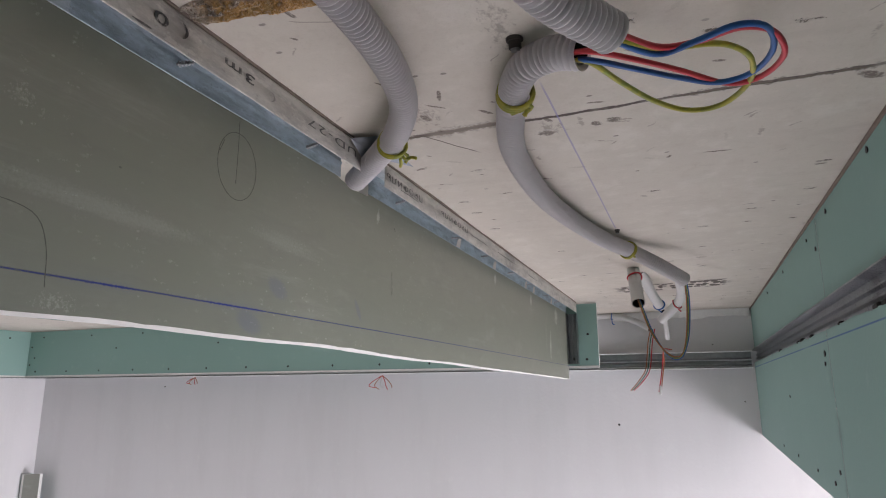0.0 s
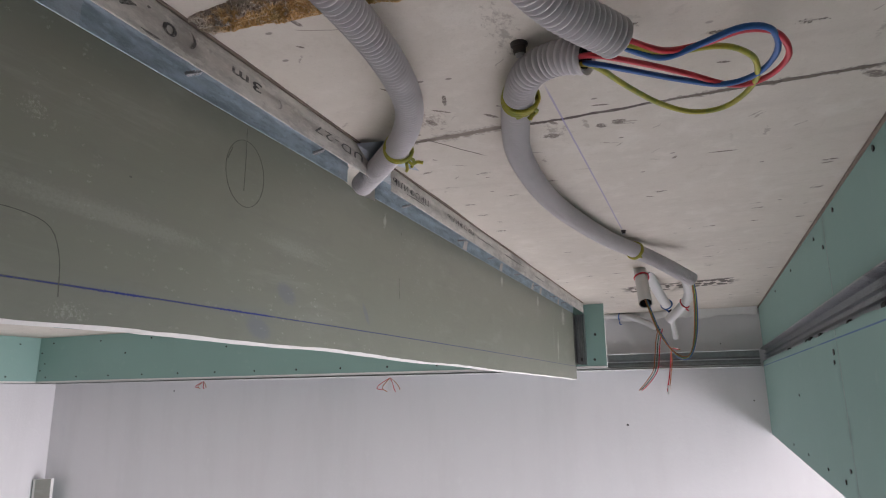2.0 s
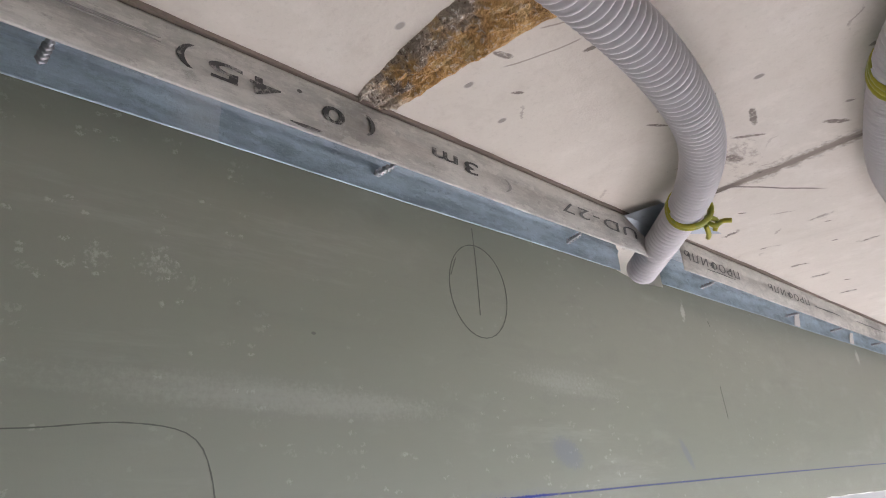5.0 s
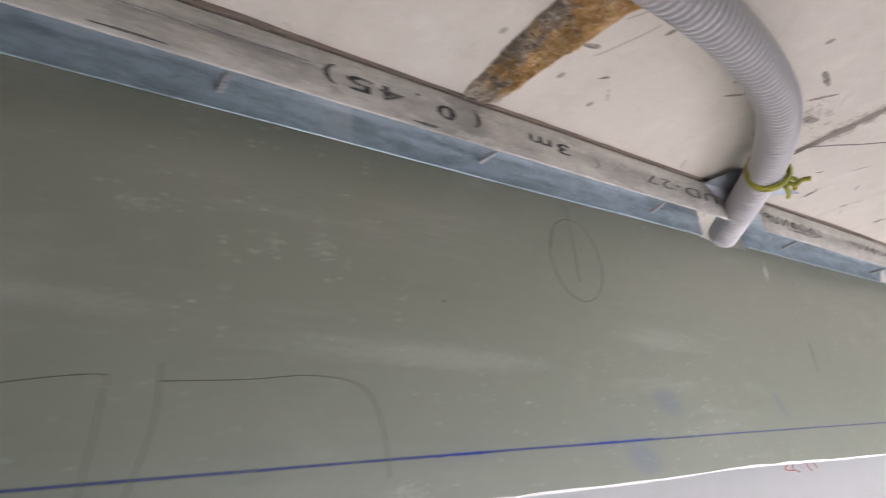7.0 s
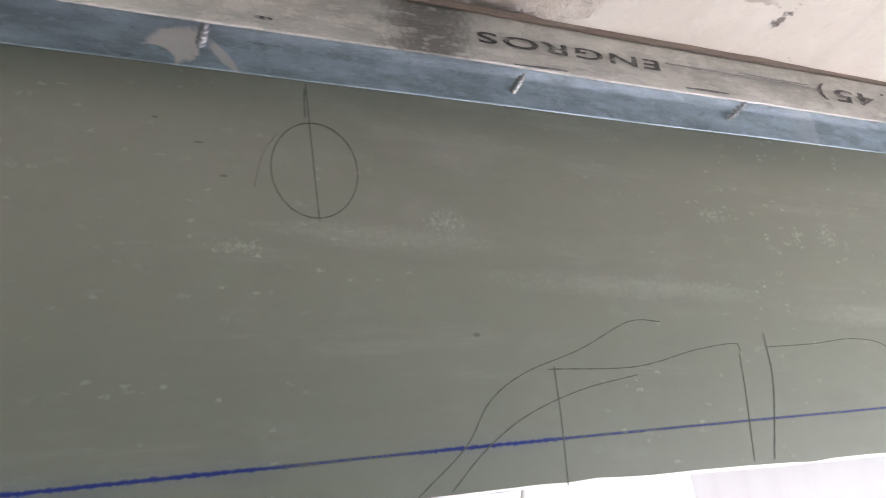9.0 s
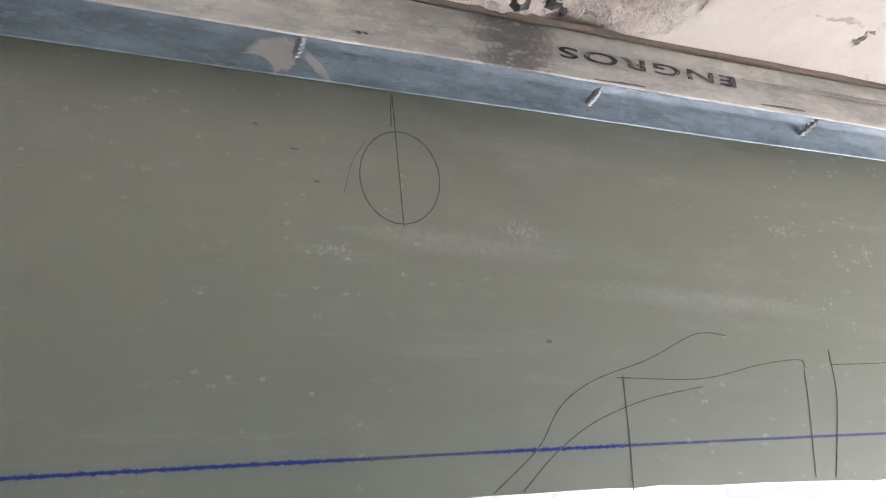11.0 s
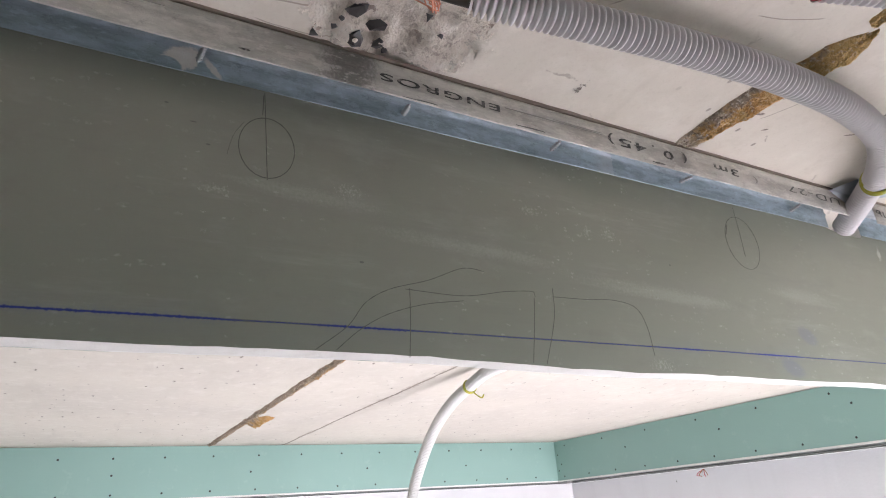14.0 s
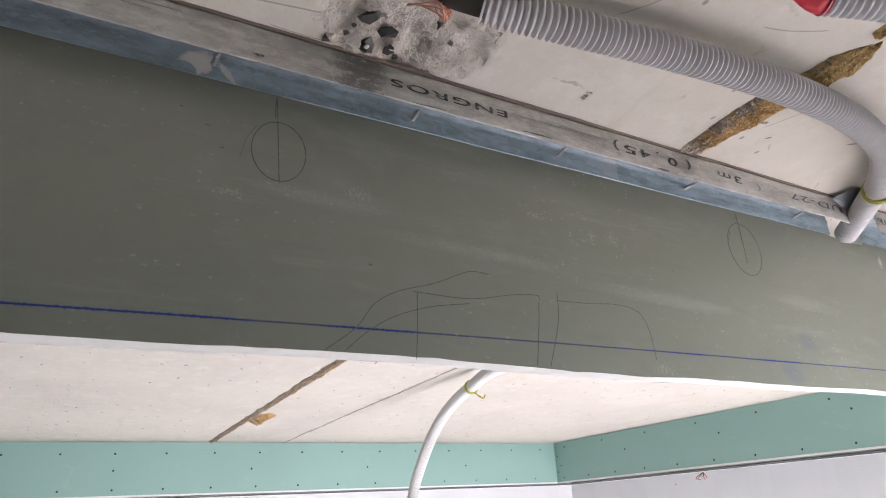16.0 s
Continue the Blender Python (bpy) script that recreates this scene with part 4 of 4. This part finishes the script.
rail = [(XR + 0.0100, -0.1165), (XR - 0.0080, -0.1175), (XR - 0.0085, -0.1195), (XR + 0.0050, -0.1225), (XR + 0.0060, -0.1300), (XR + 0.0005, -0.1315), (XR + 0.0005, -0.1335), (XR + 0.0060, -0.1350),
        (XR + 0.0060, -0.1400), (XR + 0.0005, -0.1415), (XR + 0.0005, -0.1435), (XR + 0.0060, -0.1450), (XR + 0.0060, -0.1600)]
part("steel_rail", strip(YB + 0.05, YF - 0.002, rail, dent=0.0004), STEEL_RAIL, beam, "ribbed galvanised steel rail between the boards", smooth=False)
for y, z, s in ((0.728, -0.012, 1), (0.936, -0.016, 1), (1.027, -0.044, 1), (1.086, -0.02, 0.8), (1.35, -0.02, 0.8), (1.62, -0.02, 0.8), (0.45, -0.012, 1), (1.036, -0.330, 1), (1.078, -0.348, 1),
                (1.208, -0.346, 0.8), (1.40, -0.342, 0.8), (1.60, -0.340, 0.8), (1.42, -0.24, 0.8), (1.035, -0.182, 1.3), (1.04, -0.195, 0.9)):
    mesh_at("screw_head", ME_HEAD, beam, pose(XR - (0.0045 if z < -0.15 else 0.0005), y, CZ + z, 0, 90) @ Matrix.Diagonal((s, s, 1, 1)))
for y, s in ((0.70, 1.5), (0.735, 1.0), (0.765, 1.2), (0.93, 0.7), (1.13, 0.8), (1.22, 1.2), (1.26, 0.8), (1.5, 0.8), (0.64, 1.0)):
    part("ragged_hole", box(XR - 0.0046, XR + 0.002, y - 0.008 * s, y + 0.008 * s, CZ - 0.156, CZ - 0.1515 + 0.002 * s, 0.0015), DARK, beam, "dark gap at the torn paper edge")

# dark strip put in for the shade in the beam's top joint
part("joint_line", box(XR - 0.0025, XR + 0.001, YB + 0.05, YF - 0.002, CZ - 0.0042, CZ - 0.0010), GAP_SHADE, beam, "dark open joint between beam and ceiling")

# upright steel channel and end flap where the panel meets the far fascia
post = thing("upright_track", "upright galvanised steel channel in the corner of panel and fascia", "metal profile")
# the darker rail steel also carries the shade inside this corner channel
for nm, x0, x1, y0, y1 in (("web", 0.0008, 0.0016, 1.752, 1.776), ("flange", 0.0016, 0.027, 1.7755, 1.7765), ("lip", 0.0262, 0.027, 1.752, 1.7755), ("rib", 0.008, 0.010, 1.770, 1.7755), ("rib", 0.017, 0.019, 1.770, 1.7755)):
    part(nm, box(x0, x1, y0, y1, CZ - 0.160, CZ - 0.029), STEEL_RAIL, post)
mesh_at("screw_head", ME_HEAD, post, pose(0.015, 1.7750, CZ - 0.147, 90) @ Matrix.Diagonal((1.4, 1.4, 1, 1)))

# ---- conduits ----
R = 0.0117
def cz(points):
    return [(x, y, CZ + z) for x, y, z in points]


def conduit(label, points, radius=R, material=PVC, pitch=0.0041, name="conduit", inside=True):
    ob = thing(name, label, "conduit", group="conduits")
    part("corrugated_tube", corrugated(cz(points), radius, pitch), material, ob, smooth=True)
    if inside:
        part("bore", tube(cz(points), radius - 0.0042, 0.01, 16, cap=False), DARK, ob, "dark inside of the tube", smooth=True)
    return ob


main = conduit("grey corrugated conduit from broken concrete into the panel's notch",
               [(0.1085, 0.088, -0.011), (0.114, 0.104, -0.0155), (0.124, 0.14, -0.021), (0.136, 0.215, -0.024), (0.1415, 0.30, -0.024), (0.137, 0.385, -0.022), (0.119, 0.462, -0.019),
                (0.086, 0.522, -0.017), (0.050, 0.560, -0.019), (0.022, 0.585, -0.022), (0.005, 0.599, -0.0245)], 0.0110)
part("inner_sleeve", tube(cz([(0.097, 0.071, 0.002), (0.103, 0.079, -0.005), (0.110, 0.091, -0.0115)]), 0.0082, 0.003, 18), SOOT, main, "dark sooty sleeve inside the conduit's mouth", smooth=True)
second = conduit("grey corrugated conduit curving along the niche ceiling, both ends open",
                 [(0.253, 0.438, -0.022), (0.232, 0.444, -0.016), (0.208, 0.462, -0.015), (0.184, 0.523, -0.014), (0.163, 0.621, -0.014), (0.161, 0.778, -0.014), (0.191, 0.965, -0.015),
                  (0.228, 1.083, -0.017), (0.262, 1.130, -0.031), (0.300, 1.180, -0.050)])
third = conduit("short grey corrugated conduit with loose wires at its open end",
                [(0.2085, 0.240, -0.028), (0.227, 0.276, -0.035), (0.249, 0.340, -0.042), (0.275, 0.384, -0.044)])
hose = conduit("white conduit hanging down from the room's ceiling in a curve",
               [(-0.62, 0.635, -0.012), (-0.718, 0.62, -0.016), (-0.786, 0.62, -0.028), (-0.884, 0.62, -0.054), (-0.967, 0.62, -0.096), (-1.045, 0.62, -0.165), (-1.098, 0.62, -0.24), (-1.15, 0.62, -0.40),
                (-1.18, 0.62, -0.70)], 0.0125, PVC_WHITE)
for label, pts, rad in (("short pale plastic pipe hanging from the ceiling, wires at its mouth", [(0.209, 1.330, 0.010), (0.2105, 1.318, -0.006), (0.2145, 1.294, -0.040), (0.219, 1.270, -0.074)], 0.0118),
                        ("pale plastic pipe bent down beside the wires", [(0.218, 1.37, 0.006), (0.234, 1.50, -0.028), (0.244, 1.57, -0.045)], 0.0105),
                        ("pale plastic pipe running down to the end wall", [(0.246, 1.66, -0.045), (0.249, 1.70, -0.075), (0.251, 1.73, -0.104)], 0.0065),
                        ("pale plastic pipe bent round under the conduit's end", [(0.289, 1.46, 0.006), (0.291, 1.58, -0.018), (0.277, 1.62, -0.038), (0.242, 1.66, -0.066)], 0.0105),
                        ("grey plastic pipe along the top of the end wall", [(0.02, 2.05, -0.008), (0.06, 2.05, -0.008), (0.10, 2.05, -0.010), (0.15, 2.045, -0.026), (0.194, 2.03, -0.052)], 0.009)):
    p = thing("plastic_pipe", label, "pipe", group="pipes")
    part("tube", tube(cz(pts), rad, 0.006, 18, cap=False), PVC_WHITE, p, smooth=True)
    part("bore", tube(cz(pts), rad - 0.0018, 0.01, 16, cap=False), DARK, p, "dark inside of the pipe", smooth=True)


def tie(label, centre, along, radius, material, tails, name="wire_tie", turns=2):
    """Insulated wire twisted round a conduit, with loose tails."""
    ob = thing(name, label, "wire tie", group="wire ties")
    c, w = np.array(centre) + (0, 0, CZ), np.array(along) / np.linalg.norm(along)
    a = np.cross(w, (0, 0, 1))
    a /= np.linalg.norm(a)
    b = np.cross(a, w)
    for k in range(turns):
        pts = [c + w * (0.0032 * k + 0.0015 * math.sin(2 * t)) + (radius + 0.0012) * (math.cos(t) * a + math.sin(t) * b) for t in np.linspace(0.3, 0.3 + 2 * math.pi, 15)]
        part("loop", tube(pts, 0.0016, 0.003, 8), material, ob, smooth=True)
    for t in tails:
        part("tail", tube([c + np.array(q) * (0.60, 0.60, 0.95) for q in t], 0.0015, 0.002, 8), material, ob, smooth=True)
    return ob


tie("yellow-green wire twisted round the conduit at the panel", (0.074, 0.540, -0.0175), (-0.67, 0.74, 0), 0.0110, EARTH,
    [[(0.008, 0.013, -0.010), (0.013, 0.018, -0.013), (0.018, 0.024, -0.010), (0.026, 0.027, -0.011)], [(0.006, 0.012, -0.012), (0.004, 0.020, -0.016), (0.000, 0.026, -0.017)],
     [(0.010, 0.008, -0.008), (0.014, 0.022, -0.009), (0.008, 0.026, -0.014)]])
tie("yellow-green wire twisted round the curving conduit", (0.197, 0.490, -0.0145), (-0.4, 0.9, 0), R, EARTH,
    [[(0.010, 0.004, -0.010), (0.016, 0.012, -0.011), (0.010, 0.018, -0.012), (0.003, 0.019, -0.015)], [(-0.004, 0.010, -0.014), (-0.010, 0.016, -0.013)], [(0.012, 0.008, -0.008), (0.006, 0.018, -0.016)],
     [(0.002, -0.028, 0.012), (-0.005, -0.022, -0.002), (-0.012, -0.010, -0.004), (-0.012, 0.000, -0.010)]], turns=3)
tie("yellow-green wire round the conduit's straight end", (0.222, 1.070, -0.0160), (0.35, 1, -0.1), R, EARTH,
    [[(0.010, -0.002, -0.010), (0.016, 0.006, -0.012), (0.013, 0.016, -0.010)], [(-0.014, -0.002, 0.0), (-0.016, -0.010, 0.006)]])
tie("yellow-green wire holding the hanging conduit at the ceiling", (-0.80, 0.62, -0.032), (-1, 0, -0.3), 0.0125, EARTH, [[(0.0, 0.01, -0.012), (0.02, 0.03, -0.026), (0.012, 0.045, -0.018)]])
tie("red wire round the pale pipe's top", (0.2125, 1.308, -0.020), (0.1, -0.55, -0.8), 0.0118, RED, [[(0.012, 0.0, -0.006), (0.018, 0.01, 0.0)]], turns=1)
tie("red wire round the bent pale pipe", (0.279, 1.617, -0.036), (-0.6, 0.4, -0.5), 0.0105, RED, [[(0.004, 0.0, -0.012), (0.014, 0.0, -0.018)]], turns=1)
tie("blue wire round the pale pipe's lower end", (0.243, 1.56, -0.042), (0.1, 0.9, -0.25), 0.0105, BLUE, [[(-0.004, 0, -0.012), (0.006, 0.004, -0.018)]], turns=1)
tie("blue wire clip on the grey pipe of the end wall", (0.086, 2.05, -0.009), (1, 0, 0), 0.009, BLUE, [[(0.0, -0.01, -0.008), (0.002, -0.01, -0.024), (0.012, -0.01, -0.028)]], turns=1)


def anchor(label, x, y, lean, size=1.0):
    """A sooty steel plug driven into the ceiling, with a collar."""
    ob = thing("ceiling_anchor", label, "anchor", group="ceiling anchors")
    m = pose(x, y, CZ, lean, 0, 0) @ Matrix.Diagonal((size, size, size, 1))
    for nm, r0, r1, z0, z1, mat in (("plug", 0.0046, 0.0042, 0.006, -0.007, SOOT), ("collar", 0.0062, 0.0058, 0.003, -0.002, SOOT), ("sleeve", 0.0034, 0.0028, -0.006, -0.009, ZINC)):
        bm = bmesh.new()
        bmesh.ops.create_cone(bm, cap_ends=True, segments=16, radius1=r1, radius2=r0, depth=z0 - z1, matrix=m @ Matrix.Translation((0, 0, (z0 + z1) / 2)))
        part(nm, bm, mat, ob, smooth=False)


anchor("sooty steel anchor that holds the curving conduit's tie", 0.2085, 0.443, 12)
anchor("small dark anchor that holds the straight end's tie", 0.2150, 1.000, 6, 0.65)


def wire(label, points, material, radius=0.0015, category="wire"):
    ob = tagged(part("wire", tube(cz(points), radius, 0.004, 8), material, smooth=True), label, category, "loose wires")
    return ob


wire("red wire looping between two open conduits", [(0.244, 0.440, -0.020), (0.259, 0.424, -0.030), (0.282, 0.443, -0.030), (0.308, 0.468, -0.030), (0.338, 0.499, -0.030), (0.358, 0.496, -0.030),
     (0.368, 0.470, -0.030), (0.359, 0.440, -0.030), (0.341, 0.425, -0.032), (0.320, 0.428, -0.034), (0.299, 0.420, -0.038), (0.280, 0.392, -0.042), (0.268, 0.375, -0.043)], RED, 0.0019)
wire("blue wire looping between two open conduits", [(0.244, 0.444, -0.022), (0.258, 0.431, -0.032), (0.280, 0.450, -0.032), (0.306, 0.473, -0.032), (0.332, 0.493, -0.031), (0.352, 0.488, -0.030),
     (0.361, 0.462, -0.030), (0.355, 0.432, -0.031), (0.339, 0.420, -0.033), (0.318, 0.424, -0.036), (0.298, 0.424, -0.040), (0.281, 0.400, -0.044), (0.268, 0.378, -0.044)], BLUE, 0.0019)
wire("yellow-green wire looping wide between two open conduits", [(0.245, 0.440, -0.024), (0.258, 0.434, -0.032), (0.273, 0.471, -0.031), (0.292, 0.510, -0.030), (0.314, 0.534, -0.030), (0.336, 0.532, -0.030),
     (0.351, 0.502, -0.030), (0.350, 0.470, -0.030), (0.339, 0.448, -0.031), (0.325, 0.437, -0.032), (0.300, 0.424, -0.037), (0.281, 0.397, -0.043), (0.268, 0.376, -0.045)], EARTH, 0.0019)
for k, (mat, nm) in enumerate(((BROWN, "brown"), (OLIVE, "green"), (EARTH, "yellow-green"), (BLUE, "blue"))):
    d = 0.0022 * k
    wire(nm + " wire hanging in a loop from pipe to conduit", [(0.217 + 0.2 * d, 1.285, -0.060), (0.222 + 0.4 * d, 1.262, -0.078), (0.238 + 0.5 * d, 1.255, -0.128 - d * 0.3), (0.262 + 0.2 * d, 1.25, -0.165 - d * 0.6),
         (0.284, 1.24, -0.171 - d * 0.5), (0.295 + 0.5 * d, 1.23, -0.142), (0.3005 + 0.6 * d, 1.21, -0.090), (0.2995 + 0.4 * d, 1.185, -0.054), (0.290, 1.165, -0.044)], mat, 0.0014)
for k, (mat, nm) in enumerate(((BROWN, "brown"), (OLIVE, "green"), (RED, "red"))):
    d = 0.006 * k
    wire(nm + " wire dropping past the end wall's channel", [(0.196 + d, 2.02, -0.055), (0.186 + d, 2.035, -0.09), (0.180 + d, 2.04, -0.13), (0.172 + d, 2.04, -0.172), (0.150 + d, 2.03, -0.205), (0.130 + 0.7 * d, 2.02, -0.228)], mat, 0.0014)
for k, (mat, nm) in enumerate(((RED, "red"), (BROWN, "brown"))):
    wire(nm + " wire end hanging below the end wall's channel", [(0.252 + 0.004 * k, 1.76, -0.13), (0.232, 1.92, -0.12), (0.222 + 0.004 * k, 2.03, -0.15), (0.215 + 0.004 * k, 2.03, -0.19), (0.206 + 0.006 * k, 2.03, -0.232)], mat, 0.0016)
wire("white stripped end of a hanging cable", [(0.212, 2.025, -0.215), (0.210, 2.025, -0.240)], PVC_WHITE, 0.0035)
for x, z in ((-0.678, -0.175), (-1.47, -0.172)):
    s = 1.0 if x > -1 else 0.6
    for k in range(5):
        a = (k - 2) * 0.014 * s
        wire("thin reddish wire ends curled under the soffit channel", [(x, 2.045, z), (x + a, 2.035, z - 0.018 * s), (x + 1.5 * a, 2.03, z - 0.034 * s), (x + 1.1 * a + 0.012 * s, 2.03, z - (0.04 + 0.006 * (k % 2)) * s)],
             (RED, BROWN, PVC_WHITE)[k % 3], 0.0013)
for k in range(7):
    a = 0.5 * k
    wire("bare copper strand sticking out of the broken concrete", [(0.096, 0.070, 0.002), (0.090 + 0.003 * math.cos(a), 0.074 + 0.004 * math.sin(a), -0.006 - 0.001 * k),
         (0.092 + 0.005 * math.cos(a * 2), 0.066 + 0.006 * math.sin(a), -0.009), (0.090 + 0.006 * math.cos(a), 0.062 + 0.010 * math.sin(a * 1.7), -0.005)], COPPER, 0.0005)

# red tape wrapped over the short conduit's other end
bm = tube(cz([(0.1985, 0.219, -0.022), (0.2015, 0.225, -0.024), (0.205, 0.233, -0.0265), (0.2095, 0.242, -0.0285)]), lambda s: 0.002 + 0.0085 * min(1.0, s / 0.020), 0.002, 20)
for v in bm.verts:
    v.co += Vector((0.0018 * noise.noise(v.co * 160), 0.0018 * noise.noise(v.co * 170 + Vector((5, 0, 0))), 0.0018 * noise.noise(v.co * 150)))
tagged(part("tape_wrap", bm, TAPE, smooth=True), "crumpled red tape wrapped over a conduit's end", "tape")


# ---- foam in the slab joint ----
def foam_strip(label, x0, x1, y, width, height, seed, step=0.0018, drift=0.0):
    """Hardened foam squeezed out of a joint: a lumpy ridge along x."""
    bm = bmesh.new()
    xs, rows = np.arange(x0, x1, step if x1 > x0 else -step), []
    for x in xs:
        end = min(1.0, abs(x - x0) / 0.07 + 0.52, abs(x1 - x) / 0.025 + 0.05) if abs(x1 - x0) < 0.2 else 1.0
        w = width * end * (0.92 + 0.3 * noise.noise((x * 22, seed, 0)))
        yc = y + drift * (x - x0) + 0.004 * noise.noise((x * 16, seed, 4))
        row = []
        for u in np.linspace(-1, 1, 21):
            h = height * end * (1 - u * u) ** 0.6 * (0.7 + 0.7 * noise.noise((x * 40, u * 2.0, seed))) + (0.0035 * noise.noise((x * 130, u * 7, seed)) + 0.002 * noise.noise((x * 330, u * 16, seed))) * (1 - u * u)
            row.append(bm.verts.new((x + 0.002 * noise.noise((x * 90, u * 4, 9)), yc + u * w / 2 + 0.0015 * noise.noise((x * 140, u * 3, 2)), CZ + 0.0012 - max(-0.001, h))))
        rows.append(row)
    for a, b in zip(rows, rows[1:]):
        for k in range(20):
            bm.faces.new((a[k], a[k + 1], b[k + 1], b[k]))
    bmesh.ops.recalc_face_normals(bm, faces=bm.faces[:])
    return tagged(part("foam_strip", bm, FOAM, smooth=True), label, "mounting foam", "foam strips")


foam_strip("crusty orange-brown foam squeezed from the ceiling joint", 0.029, 0.185, 0.340, 0.035, 0.009, 1, 0.0018, 0.10)
foam_strip("thin brown foam along the ceiling joint of the room", -2.02, -0.02, 0.318, 0.026, 0.007, 3, 0.005, 0.006)
lump = foam_strip("lump of orange foam hanging from the joint", -1.56, -1.40, 0.352, 0.055, 0.016, 8, 0.004)
foam_strip("thin brown foam along the ceiling joint beyond the conduit", 0.185, 0.46, 0.345, 0.012, 0.004, 5)
bm = bmesh.new()
rows = []
for x in np.arange(0.08, XR, 0.004):
    w = 0.017 + 0.014 * max(0.0, noise.noise((x * 14, 2, 0))) + 0.004 * noise.noise((x * 60, 5, 0))
    rows.append([bm.verts.new((x, YF - 0.002 - w * 1.1 * (1 - u) - 0.002 * noise.noise((x * 90, u * 5, 0)), CZ - 0.0006 - w * u * 1.1)) for u in np.linspace(0, 1, 6)])
for a, b in zip(rows, rows[1:]):
    for k in range(5):
        bm.faces.new((a[k], a[k + 1], b[k + 1], b[k]))
bmesh.ops.recalc_face_normals(bm, faces=bm.faces[:])
tagged(part("plaster_bead", bm, GYPSUM, smooth=True), "rough white plaster bead where end wall meets ceiling", "plaster", kind="structure")
# dark stones bared in the hollow
for k, (x, y, s, grow) in enumerate(((0.0365, 0.0470, 0.0062, 1.35), (0.061, 0.039, 0.0055, 1.5), (0.055, 0.053, 0.0048, 1.7), (0.033, 0.022, 0.0036, 1.1), (0.043, 0.031, 0.0026, 1.0), (0.040, 0.061, 0.0036, 1.3),
                                    (0.036, 0.067, 0.0028, 1.0), (0.052, 0.033, 0.0024, 1.6), (0.062, 0.094, 0.0024, 1.0), (0.074, 0.080, 0.0030, 1.4))):
    bm = bmesh.new()
    bmesh.ops.create_icosphere(bm, subdivisions=1, radius=s * 0.95)
    rnd = random.Random(k)
    for v in bm.verts:                             # few flat facets with sharp corners
        v.co *= rnd.uniform(0.5, 1.3)
        v.co = Vector((v.co.x * grow, v.co.y, v.co.z * 0.55))
    ob = tagged(part("stone", bm, STONE), "dark stone bared in the broken concrete", "stone", "bared stones")
    ob.matrix_world = pose(x, y, CZ - 0.0008, 0, 0, 40 * k)
bm = bmesh.new()
bmesh.ops.create_icosphere(bm, subdivisions=2, radius=0.0017)
for v in bm.verts:
    v.co = Vector((v.co.x * 1.3, v.co.y, v.co.z * 0.5)) * (1 + 0.4 * noise.noise(v.co * 500))
ob = tagged(part("stone", bm, CRATER), "pale pebble set in the dark broken stone", "stone", "bared stones")
ob.location = (0.0405, 0.0455, CZ - 0.0040)

# ---- small things of the room ----
stripb = thing("board_offcut", "narrow grey-green plasterboard strip standing in the corner against the white wall", "board offcut")
board("board", "", [(-2.285, -CZ), (-2.285, -0.552), (-2.195, -0.546), (-2.195, -CZ)], "y", 2.02, 0.0125, BACK, stripb)
board("edge_board", "green edge", [(2.02, -CZ), (2.02, -0.552), (2.055, -0.552), (2.055, -CZ)], "x", -2.298, 0.0125, GREEN, stripb)
for x, z, s in ((0.0847, -0.3265, 1.0), (-1.646, -0.205, 0.9), (0.43, -0.26, 0.6), (0.36, -0.10, 0.5), (0.52, -0.40, 0.5)):
    ob = mesh_at("screw_head", ME_HEAD, None, pose(x, YF - 0.0004, CZ + z, 90) @ Matrix.Diagonal((s, s, 1, 1)))
    tagged(ob, "dark drilled hole in the white end wall", "hole", "wall holes")
    ob.name = "wall_hole"
